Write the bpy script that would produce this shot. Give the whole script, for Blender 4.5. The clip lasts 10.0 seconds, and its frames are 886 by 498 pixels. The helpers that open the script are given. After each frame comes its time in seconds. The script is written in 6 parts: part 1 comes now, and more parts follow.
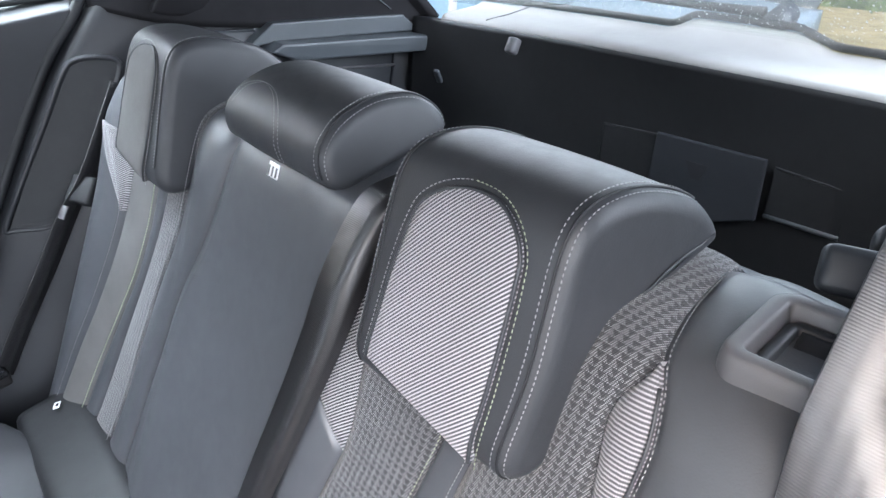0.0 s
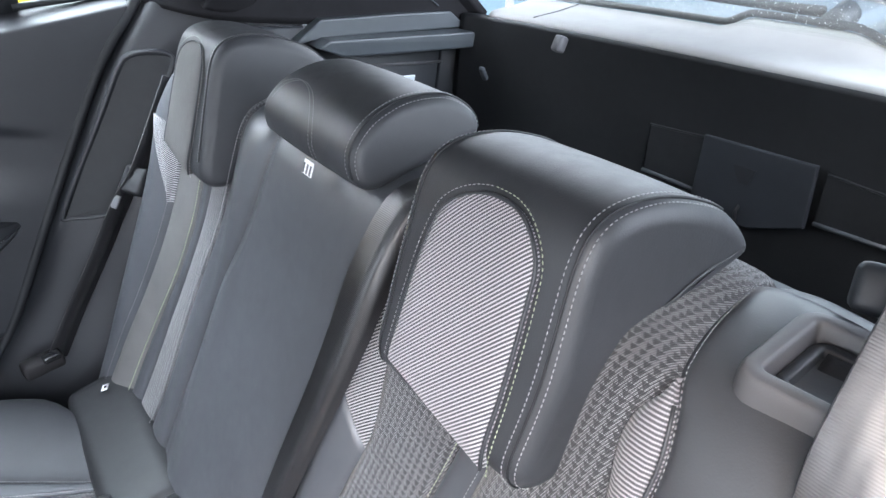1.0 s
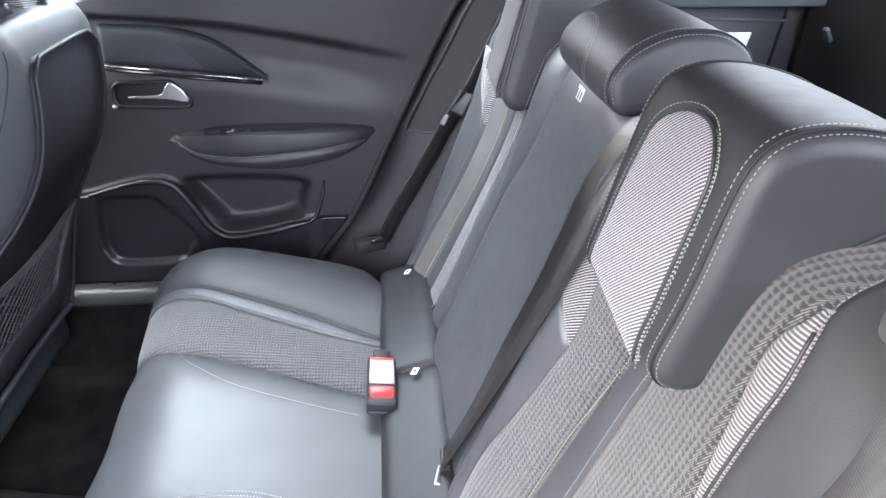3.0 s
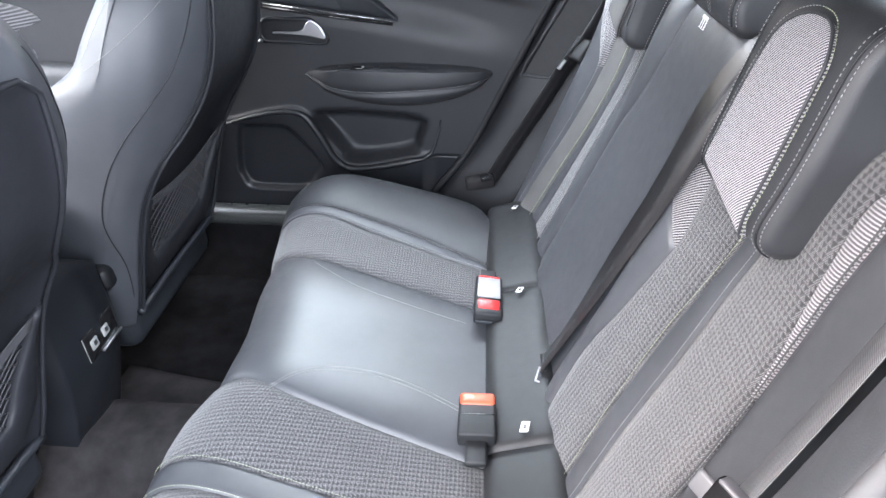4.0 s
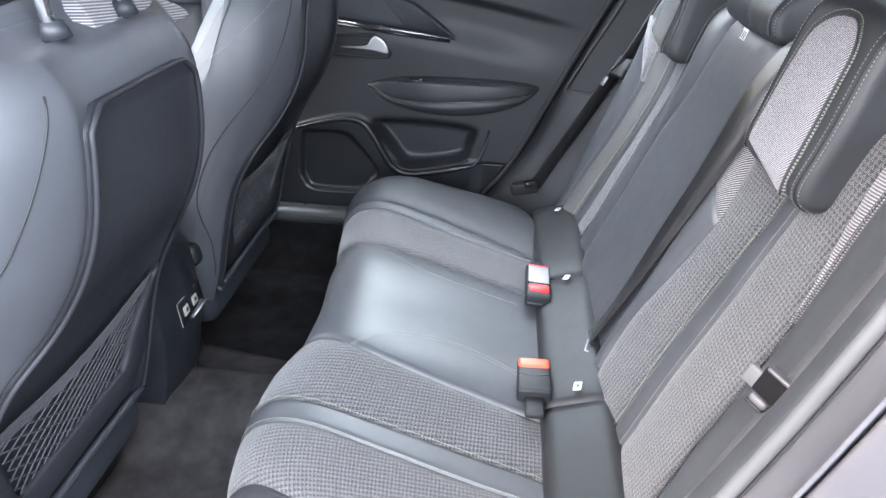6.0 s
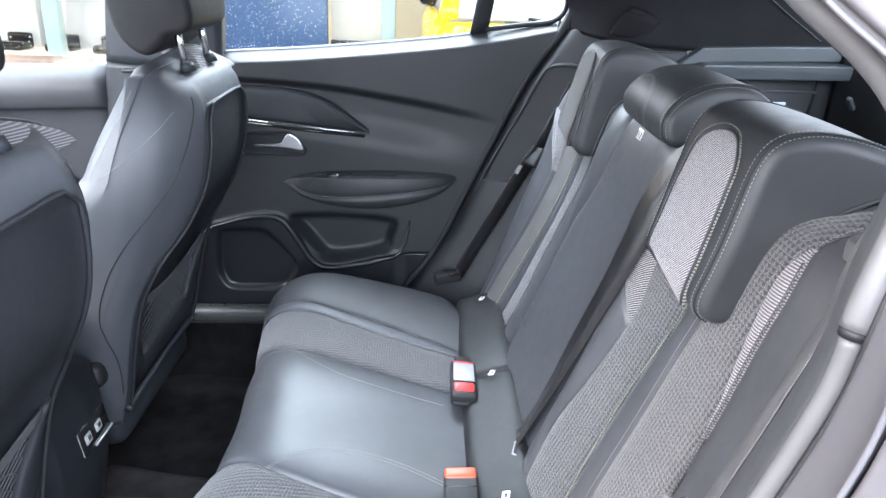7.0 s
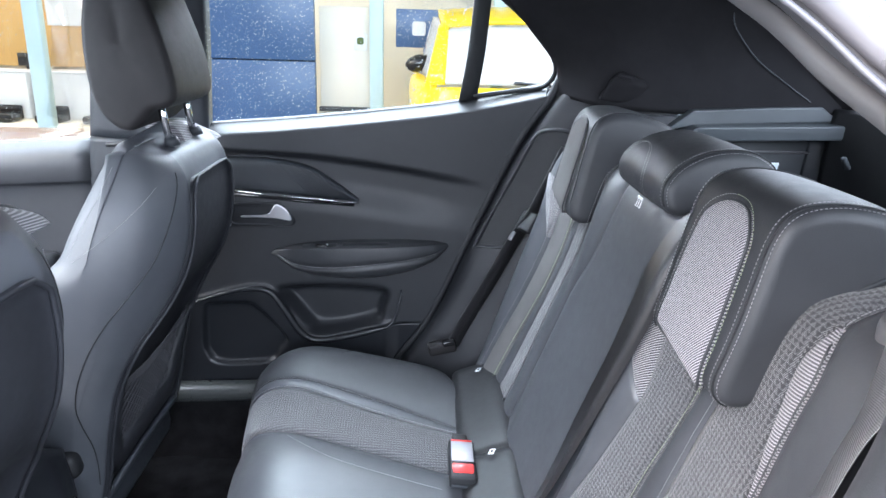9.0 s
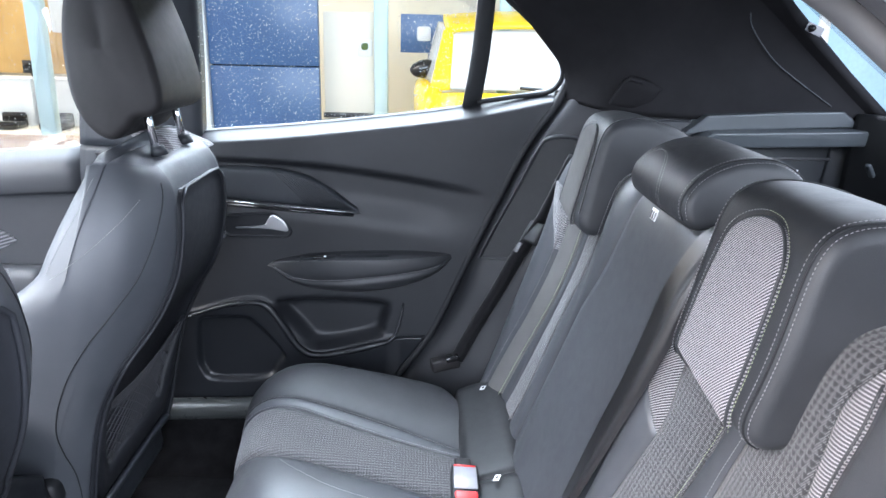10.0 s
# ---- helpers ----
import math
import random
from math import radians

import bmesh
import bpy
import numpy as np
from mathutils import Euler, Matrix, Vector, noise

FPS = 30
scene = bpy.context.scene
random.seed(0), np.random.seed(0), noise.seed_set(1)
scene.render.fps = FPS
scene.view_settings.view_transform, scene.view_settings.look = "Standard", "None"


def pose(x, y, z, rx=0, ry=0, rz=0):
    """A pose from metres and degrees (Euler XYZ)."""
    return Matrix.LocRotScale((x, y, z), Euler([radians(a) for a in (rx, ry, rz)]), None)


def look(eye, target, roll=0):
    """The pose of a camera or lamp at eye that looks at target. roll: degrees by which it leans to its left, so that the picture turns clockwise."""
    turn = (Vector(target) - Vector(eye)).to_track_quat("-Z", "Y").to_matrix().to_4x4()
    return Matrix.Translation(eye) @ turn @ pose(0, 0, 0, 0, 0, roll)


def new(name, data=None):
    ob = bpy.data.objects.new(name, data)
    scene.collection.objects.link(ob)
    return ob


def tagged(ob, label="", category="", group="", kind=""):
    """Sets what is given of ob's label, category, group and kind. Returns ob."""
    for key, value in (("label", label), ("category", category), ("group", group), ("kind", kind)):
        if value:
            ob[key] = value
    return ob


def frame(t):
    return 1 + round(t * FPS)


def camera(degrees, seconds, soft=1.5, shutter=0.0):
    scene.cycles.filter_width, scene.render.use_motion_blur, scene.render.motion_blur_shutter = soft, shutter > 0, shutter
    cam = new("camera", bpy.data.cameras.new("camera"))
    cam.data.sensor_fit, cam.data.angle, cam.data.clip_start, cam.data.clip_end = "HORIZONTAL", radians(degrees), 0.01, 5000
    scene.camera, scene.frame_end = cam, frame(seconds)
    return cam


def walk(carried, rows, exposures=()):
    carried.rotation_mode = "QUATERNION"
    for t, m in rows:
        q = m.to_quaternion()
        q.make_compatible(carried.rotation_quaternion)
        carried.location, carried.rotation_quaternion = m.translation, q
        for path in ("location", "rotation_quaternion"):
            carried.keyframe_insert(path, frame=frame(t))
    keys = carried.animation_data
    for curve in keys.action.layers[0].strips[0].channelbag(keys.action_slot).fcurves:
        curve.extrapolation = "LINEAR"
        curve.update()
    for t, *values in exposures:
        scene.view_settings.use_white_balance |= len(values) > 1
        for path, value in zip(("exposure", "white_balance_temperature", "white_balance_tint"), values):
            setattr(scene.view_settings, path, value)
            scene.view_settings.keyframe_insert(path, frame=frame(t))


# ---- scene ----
cam = camera(64.5, 10.0)
PATH = [
    (0, (-0.136, -0.636, 1.333), (1.051, 0.761, 0.533), 4.1),
    (0.5, (-0.132, -0.634, 1.333), (1.032, 0.777, 0.524), 4.2),
    (1, (-0.115, -0.646, 1.341), (0.949, 0.832, 0.516), 3.9),
    (1.5, (-0.092, -0.668, 1.343), (0.788, 0.912, 0.491), 3.4),
    (2, (-0.08, -0.698, 1.341), (0.566, 0.976, 0.457), 2.8),
    (2.5, (-0.074, -0.73, 1.336), (0.317, 1.002, 0.416), 2.3),
    (3, (-0.055, -0.771, 1.327), (0.127, 0.978, 0.373), 2.5),
    (4.3, (-0.12, -0.952, 1.288), (-0.22, 0.759, 0.257), 3.1),
    (4.5, (-0.132, -0.984, 1.286), (-0.252, 0.725, 0.254), 3.4),
    (5, (-0.165, -1.051, 1.283), (-0.332, 0.659, 0.259), 3.6),
    (5.2, (-0.18, -1.077, 1.282), (-0.349, 0.638, 0.267), 3.8),
    (6.3, (-0.163, -1.066, 1.281), (-0.224, 0.722, 0.387), 3.8),
    (6.5, (-0.147, -1.042, 1.297), (-0.175, 0.764, 0.44), 3.6),
    (7, (-0.137, -1.021, 1.329), (-0.085, 0.829, 0.571), 2.8),
    (7.5, (-0.143, -1.037, 1.336), (-0.054, 0.842, 0.655), 2.4),
    (8, (-0.15, -1.044, 1.336), (-0.056, 0.85, 0.7), 2.2),
    (8.5, (-0.151, -1.019, 1.336), (-0.063, 0.883, 0.722), 1.9),
    (9, (-0.142, -0.969, 1.334), (-0.068, 0.938, 0.736), 1.7),
    (9.5, (-0.134, -0.927, 1.331), (-0.073, 0.983, 0.741), 1.4),
    (10, (-0.131, -0.897, 1.328), (-0.076, 1.014, 0.744), 1.4),
]
walk(cam, [(t, look(eye, target, roll)) for t, eye, target, roll in PATH], [(0.0, 1.1, 5880, 14), (1.5, 1.18, 5930, 14), (3.0, 1.4, 6080, 16), (5.0, 1.22, 6030, 16), (6.5, 1.21, 5930, 15), (8.0, 0.97, 5730, 13.5), (10.0, 1.0, 5760, 15)])
# ---------------------------------------------------------------- light
world = bpy.data.worlds.new("world")
scene.world = world
world.use_nodes = True
wn = world.node_tree
sky = wn.nodes.new("ShaderNodeTexSky")
sky.sky_type, sky.sun_disc = "NISHITA", False
sky.sun_elevation, sky.sun_rotation = radians(40), radians(243)
sky.air_density, sky.dust_density, sky.ozone_density = 1.0, 8.0, 0.4
wn.links.new(sky.outputs[0], wn.nodes["Background"].inputs[0])
wn.nodes["Background"].inputs[1].default_value = 0.15
sun = new("sun", bpy.data.lights.new("sun", "SUN"))
sun.data.energy, sun.data.angle, sun.data.color = 1.2, radians(40), (1.0, 0.98, 0.95)
sun.matrix_world = look((-6.0, -3.0, 6.2), (0, 0, 0))


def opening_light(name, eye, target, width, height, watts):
    """An added area lamp in place of sky light through an opening of the car."""
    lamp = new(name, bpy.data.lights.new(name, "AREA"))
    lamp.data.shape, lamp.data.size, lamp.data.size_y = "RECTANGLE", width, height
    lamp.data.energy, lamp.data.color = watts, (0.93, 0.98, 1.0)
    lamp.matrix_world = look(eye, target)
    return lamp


opening_light("windscreen_light", (-1.62, 0.0, 1.30), (0.2, 0.05, 0.75), 1.25, 0.45, 12)
opening_light("front_side_light", (-1.35, -0.80, 1.25), (-0.5, 0.6, 0.8), 0.8, 0.36, 6)
opening_light("far_window_light", (-0.85, 1.25, 2.15), (-0.7, 0.45, 0.8), 2.6, 1.25, 165)
# warm area lamp added under the showroom roof
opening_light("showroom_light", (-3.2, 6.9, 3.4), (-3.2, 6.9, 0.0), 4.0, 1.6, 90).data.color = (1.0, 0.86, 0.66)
opening_light("rear_window_light", (0.74, 0.0, 1.395), (0.2, -0.25, 1.05), 1.0, 0.2, 2.4)
# large added lamp out beyond the open near door, in place of sky
opening_light("open_door_fill", (0.4, -3.3, 2.6), (-0.3, 0.0, 0.7), 6.4, 3.0, 460)

# ---------------------------------------------------------------- materials


def lerp(a, b, t):
    return a + (b - a) * t


def nodes_of(name):
    m = bpy.data.materials.new(name)
    m.use_nodes = True
    t = m.node_tree
    return m, t, t.nodes["Principled BSDF"]


def link(t, a, b):
    t.links.new(a, b)


def ramp(t, fac, stops):
    r = t.nodes.new("ShaderNodeValToRGB")
    while len(r.color_ramp.elements) < len(stops):
        r.color_ramp.elements.new(0.5)
    for e, (p, c) in zip(r.color_ramp.elements, stops):
        e.position, e.color = p, (*c, 1)
    link(t, fac, r.inputs[0])
    return r.outputs[0]


def coords(t, kind="Object"):
    return t.nodes.new("ShaderNodeTexCoord").outputs[kind]


def tex_noise(t, vec, scale, detail=3, rough=0.55):
    n = t.nodes.new("ShaderNodeTexNoise")
    n.inputs["Scale"].default_value, n.inputs["Detail"].default_value, n.inputs["Roughness"].default_value = scale, detail, rough
    link(t, vec, n.inputs["Vector"])
    return n.outputs[0]


def maths(t, op, a, b=None, c=None):
    n = t.nodes.new("ShaderNodeMath")
    n.operation = op
    for k, v in enumerate((a, b, c)):
        if v is None:
            continue
        if isinstance(v, (int, float)):
            n.inputs[k].default_value = v
        else:
            link(t, v, n.inputs[k])
    return n.outputs[0]


def bump(t, bsdf, height, strength, distance):
    b = t.nodes.new("ShaderNodeBump")
    b.inputs["Strength"].default_value, b.inputs["Distance"].default_value = strength, distance
    link(t, height, b.inputs["Height"])
    link(t, b.outputs[0], bsdf.inputs["Normal"])


def soft_mat(name, dark, light, rough=0.5, grain=900, grain_depth=0.0003, blotch=9, rough_var=0.08, spec=0.5):
    """Leather, moulded plastic, rubber, paint: two tones in large blotches and a fine grain."""
    m, t, b = nodes_of(name)
    o = coords(t)
    big = tex_noise(t, o, blotch, 4)
    link(t, ramp(t, big, [(0.3, dark), (0.7, light)]), b.inputs["Base Color"])
    fine = tex_noise(t, o, grain, 2)
    mid = tex_noise(t, o, blotch * 7, 3)
    link(t, maths(t, "MULTIPLY_ADD", mid, rough_var * 2, rough - rough_var), b.inputs["Roughness"])
    b.inputs["Specular IOR Level"].default_value = spec
    bump(t, b, maths(t, "ADD", fine, maths(t, "MULTIPLY", mid, 0.6)), 0.35, grain_depth)
    return m


def uv_xy(t):
    s = t.nodes.new("ShaderNodeSeparateXYZ")
    link(t, coords(t, "UV"), s.inputs[0])
    return s.outputs[0], s.outputs[1]


def triangle_fabric(name, light, dark, p=0.0078, q=0.0057):
    """Woven cloth with rows of small offset triangles and a thread weave."""
    m, t, b = nodes_of(name)
    u, v = uv_xy(t)
    row = maths(t, "FLOOR", maths(t, "DIVIDE", v, q))
    fu = maths(t, "FRACT", maths(t, "ADD", maths(t, "DIVIDE", u, p), maths(t, "MULTIPLY", row, 0.08)))
    fv = maths(t, "FRACT", maths(t, "DIVIDE", v, q))
    edge = maths(t, "MULTIPLY", maths(t, "ABSOLUTE", maths(t, "SUBTRACT", fu, 0.5)), 2.0)
    tri = maths(t, "SMOOTH_MIN", maths(t, "MULTIPLY", maths(t, "SUBTRACT", fv, edge), 6.0), 1.0, 0.2)
    tri = maths(t, "MAXIMUM", tri, 0.0)
    slant = maths(t, "ADD", u, maths(t, "MULTIPLY", v, 0.5))
    warp = maths(t, "MULTIPLY_ADD", maths(t, "SINE", maths(t, "MULTIPLY", slant, 6.2832 / 0.0019)), 0.5, 0.5)
    weft = maths(t, "MULTIPLY_ADD", maths(t, "SINE", maths(t, "MULTIPLY", v, 6.2832 / 0.0012)), 0.5, 0.5)
    weave = maths(t, "MULTIPLY", warp, weft)
    wear = tex_noise(t, coords(t), 14, 4)
    fuzz = tex_noise(t, coords(t), 700, 2)
    fac = maths(t, "MULTIPLY", maths(t, "MULTIPLY_ADD", weave, 1.05, 0.10), maths(t, "MULTIPLY_ADD", tri, -0.80, 1.04))
    fac = maths(t, "ADD", fac, maths(t, "MULTIPLY", maths(t, "SUBTRACT", wear, 0.5), 0.12))
    fac = maths(t, "ADD", fac, maths(t, "MULTIPLY", maths(t, "SUBTRACT", fuzz, 0.5), 0.30))
    middle = tuple(lerp(d, c, 0.22) for d, c in zip(dark, light))
    link(t, ramp(t, fac, [(0.05, dark), (0.34, middle), (0.86, light)]), b.inputs["Base Color"])
    b.inputs["Roughness"].default_value = 0.85
    b.inputs["Sheen Weight"].default_value = 0.22
    bump(t, b, maths(t, "ADD", weave, maths(t, "MULTIPLY", tri, -1.5)), 0.5, 0.0006)
    return m


def stripe_fabric(name, light, dark, pitch=0.0037, angle=50, duty=0.5):
    """Cloth with slanting pale ribs."""
    m, t, b = nodes_of(name)
    u, v = uv_xy(t)
    a = radians(angle)
    across = maths(t, "ADD", maths(t, "MULTIPLY", v, math.cos(a) / pitch), maths(t, "MULTIPLY", u, math.sin(a) / pitch))
    rib = maths(t, "MULTIPLY_ADD", maths(t, "SINE", maths(t, "MULTIPLY", across, 6.2832)), 0.5, 0.5)
    along = maths(t, "ADD", maths(t, "MULTIPLY", v, -math.sin(a) / 0.0014), maths(t, "MULTIPLY", u, math.cos(a) / 0.0014))
    thread = maths(t, "MULTIPLY_ADD", maths(t, "SINE", maths(t, "MULTIPLY", along, 6.2832)), 0.5, 0.5)
    fac = maths(t, "MULTIPLY", rib, maths(t, "MULTIPLY_ADD", thread, 0.42, 0.62))
    link(t, ramp(t, fac, [(duty - 0.16, dark), (duty + 0.18, light)]), b.inputs["Base Color"])
    b.inputs["Roughness"].default_value = 0.8
    b.inputs["Sheen Weight"].default_value = 0.2
    bump(t, b, maths(t, "ADD", rib, maths(t, "MULTIPLY", thread, 0.3)), 0.5, 0.0007)
    return m


def webbing(name, light, dark, gloss=0.42, spec=0.9, coat=0.4):
    """Belt webbing: long ribs and a fine cross weave."""
    m, t, b = nodes_of(name)
    u, v = uv_xy(t)
    rib = maths(t, "MULTIPLY_ADD", maths(t, "SINE", maths(t, "MULTIPLY", u, 6.2832 / 0.0118)), 0.5, 0.5)
    herring = maths(t, "PINGPONG", maths(t, "DIVIDE", u, 0.0118), 1.0)
    weft = maths(t, "SINE", maths(t, "MULTIPLY", maths(t, "ADD", v, maths(t, "MULTIPLY", herring, 0.0006)), 6.2832 / 0.0017))
    fac = maths(t, "MULTIPLY_ADD", weft, 0.06, maths(t, "MULTIPLY_ADD", rib, 0.3, 0.33))
    link(t, ramp(t, fac, [(0.1, dark), (0.9, light)]), b.inputs["Base Color"])
    b.inputs["Roughness"].default_value = gloss
    b.inputs["Specular IOR Level"].default_value = spec
    b.inputs["Coat Weight"].default_value, b.inputs["Coat Roughness"].default_value = coat, 0.28
    bump(t, b, maths(t, "ADD", maths(t, "MULTIPLY", weft, 0.4), rib), 0.4, 0.0006)
    return m


def plain(name, colour, rough=0.4, metal=0.0, grain=300, var=0.12, depth=0.0002):
    m, t, b = nodes_of(name)
    o = coords(t)
    n = tex_noise(t, o, 25, 4)
    lo = tuple(c * (1 - var) for c in colour)
    hi = tuple(min(1, c * (1 + var)) for c in colour)
    link(t, ramp(t, n, [(0.3, lo), (0.7, hi)]), b.inputs["Base Color"])
    b.inputs["Roughness"].default_value, b.inputs["Metallic"].default_value = rough, metal
    bump(t, b, tex_noise(t, o, grain, 2), 0.25, depth)
    return m


def glass_mat(name, tint=(0.93, 0.96, 0.95)):
    """Thin clear pane."""
    m = bpy.data.materials.new(name)
    m.use_nodes = True
    t = m.node_tree
    t.nodes.remove(t.nodes["Principled BSDF"])
    out = t.nodes["Material Output"]
    clear = t.nodes.new("ShaderNodeBsdfTransparent")
    clear.inputs[0].default_value = (*tint, 1)
    gloss = t.nodes.new("ShaderNodeBsdfGlossy")
    gloss.inputs["Roughness"].default_value = 0.02
    fres = t.nodes.new("ShaderNodeFresnel")
    fres.inputs["IOR"].default_value = 1.45
    sh = t.nodes.new("ShaderNodeMixShader")
    link(t, maths(t, "MULTIPLY", fres.outputs[0], 0.3), sh.inputs[0])
    link(t, clear.outputs[0], sh.inputs[1])
    link(t, gloss.outputs[0], sh.inputs[2])
    link(t, sh.outputs[0], out.inputs[0])
    return m


leather = soft_mat("black_leather", (0.026, 0.0275, 0.0305), (0.035, 0.037, 0.041), 0.5, 750, 0.0005, spec=0.5)
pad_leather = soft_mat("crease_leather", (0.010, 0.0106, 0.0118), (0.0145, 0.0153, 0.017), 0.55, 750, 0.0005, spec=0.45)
front_leather = soft_mat("front_seat_leather", (0.051, 0.0547, 0.0625), (0.064, 0.0685, 0.078), 0.5, 750, 0.0004, spec=0.6)
panel_plastic = soft_mat("seat_panel_plastic", (0.015, 0.016, 0.0195), (0.020, 0.0213, 0.026), 0.55, 900, 0.0003, spec=0.4)
boot_plastic = soft_mat("boot_plastic", (0.008, 0.0088, 0.0102), (0.0115, 0.0125, 0.0145), 0.55, 1100, 0.0003)
leather_grey = soft_mat("grey_leather", (0.052, 0.0545, 0.061), (0.068, 0.0715, 0.079), 0.42, 750, 0.0004, spec=0.65)
mid_leather = soft_mat("charcoal_leather", (0.0500, 0.0530, 0.0590), (0.0650, 0.0688, 0.0765), 0.45, 700, 0.0004, spec=0.55)
tri_cloth = triangle_fabric("triangle_cloth", (0.255, 0.257, 0.264), (0.018, 0.0182, 0.0205))
plain_cloth = soft_mat("plain_grey_cloth", (0.092, 0.0905, 0.0885), (0.12, 0.118, 0.116), 0.8, 1500, 0.0005, 14, spec=0.25)
stripe_cloth = stripe_fabric("striped_cloth", (0.36, 0.35, 0.358), (0.022, 0.022, 0.025), 0.0027, 44)
pale_stripe = stripe_fabric("pale_striped_cloth", (0.44, 0.42, 0.435), (0.05, 0.048, 0.053), 0.0026, 44)
rib_cloth = stripe_fabric("ribbed_cloth", (0.33, 0.32, 0.332), (0.065, 0.063, 0.068), 0.0030, 6)
# lit copy of the black webbing: strong daylight put into its tone
belt_lit = webbing("lit_black_webbing", (0.135, 0.137, 0.144), (0.07, 0.071, 0.076))
belt_black = webbing("black_webbing", (0.020, 0.0193, 0.021), (0.006, 0.0058, 0.0065), 0.36, 0.8, 0.35)
plastic = soft_mat("black_plastic", (0.018, 0.021, 0.02544), (0.0252, 0.029, 0.03498), 0.5, 1100, 0.0003)
door_plastic = soft_mat("door_plastic", (0.0148, 0.0160, 0.0190), (0.0197, 0.0213, 0.0248), 0.5, 900, 0.0004)
ledge_plastic = soft_mat("pale_ledge_plastic", (0.27, 0.27, 0.26), (0.31, 0.31, 0.3), 0.5, 900, 0.0003)
ledge_dark = soft_mat("boot_ledge_plastic", (0.054, 0.062, 0.06996), (0.072, 0.082, 0.09116), 0.42, 900, 0.0003)
grey_plastic = soft_mat("grey_plastic", (0.085, 0.085, 0.09), (0.108, 0.108, 0.114), 0.5, 900, 0.0003)
gloss_black = plain("gloss_black", (0.012, 0.012, 0.013), 0.12)
chrome = plain("chrome", (0.75, 0.76, 0.78), 0.12, 1.0, var=0.03)
satin_metal = plain("satin_metal", (0.62, 0.63, 0.65), 0.3, 1.0, var=0.05)
grey_satin = plain("grey_satin_plastic", (0.32, 0.32, 0.34), 0.22)
sill_sheen = soft_mat("sill_plastic", (0.038, 0.041, 0.04), (0.05, 0.053, 0.052), 0.3, 700, 0.0003)
red_plastic = plain("red_plastic", (0.62, 0.03, 0.028), 0.35)
orange_plastic = plain("orange_red_plastic", (0.72, 0.1, 0.04), 0.38)
white_label = plain("white_label", (0.78, 0.78, 0.78), 0.6, var=0.05)
lens_white = plain("frosted_lens", (0.72, 0.78, 0.84), 0.25, var=0.05)
thread_white = plain("white_thread", (0.26, 0.26, 0.265), 0.7)
thread_green = plain("lime_thread", (0.33, 0.37, 0.25), 0.65)
lower_black = soft_mat("gloss_door_plastic", (0.0105, 0.0118, 0.0146), (0.0148, 0.0164, 0.0198), 0.36, 1100, 0.0002)
pale_seal = soft_mat("pale_door_seal", (0.092, 0.092, 0.095), (0.118, 0.118, 0.122), 0.5, 500, 0.0003)
flange_paint = soft_mat("silver_paint", (0.086, 0.085, 0.093), (0.108, 0.107, 0.116), 0.4, 1500, 0.0001)
rubber = soft_mat("rubber_seal", (0.0081, 0.009, 0.0106), (0.0126, 0.014, 0.0159), 0.6, 400, 0.0003)
grey_rubber = soft_mat("grey_door_seal", (0.085, 0.085, 0.088), (0.11, 0.11, 0.114), 0.45, 500, 0.0003)
headrest_black = soft_mat("matt_headrest_cloth", (0.013, 0.0122, 0.0128), (0.019, 0.0178, 0.0185), 0.62, 800, 0.0005, spec=0.3)
carpet = soft_mat("black_carpet", (0.004, 0.004, 0.0045), (0.013, 0.0125, 0.0135), 0.95, 420, 0.002, 18, spec=0.1)
mat_pile = soft_mat("mat_pile", (0.019, 0.0176, 0.0185), (0.038, 0.0355, 0.037), 0.95, 500, 0.002, 22, spec=0.1)
roof_cloth = soft_mat("dark_headlining", (0.0115, 0.0112, 0.0128), (0.0170, 0.0166, 0.0185), 0.9, 900, 0.0004, spec=0.2)
body_paint = soft_mat("grey_car_paint", (0.075, 0.07, 0.075), (0.095, 0.09, 0.096), 0.3, 1500, 0.0001)
net_mat = plain("net_cord", (0.06, 0.06, 0.066), 0.8)
glass = glass_mat("window_glass")

# ---------------------------------------------------------------- mesh helpers


def smooth(mesh, on=True):
    mesh.polygons.foreach_set("use_smooth", [on] * len(mesh.polygons))


def thing(name, label, category, group="", kind="", at=(0, 0, 0)):
    """An empty at the base of a thing, which holds its parts."""
    e = new(name)
    e.location = at
    e.empty_display_size = 0.05
    return tagged(e, label, category, group, kind)


def part(name, verts, faces, material, parent=None, label="", uvs=None, flat=False):
    me = bpy.data.meshes.new(name)
    me.from_pydata([tuple(map(float, v)) for v in verts], [], faces)
    me.materials.append(material)
    if uvs is not None:
        layer = me.uv_layers.new(name="uv")
        idx = np.empty(len(me.loops), dtype=np.int32)
        me.loops.foreach_get("vertex_index", idx)
        layer.data.foreach_set("uv", np.asarray(uvs, dtype=np.float32)[idx].ravel())
    smooth(me, not flat)
    me.update()
    ob = new(name, me)
    if parent is not None:
        ob.parent = parent
        ob.matrix_parent_inverse = Matrix.Translation(parent.matrix_world.translation if parent.parent else parent.location).inverted()
    if label:
        tagged(ob, label)
    return ob


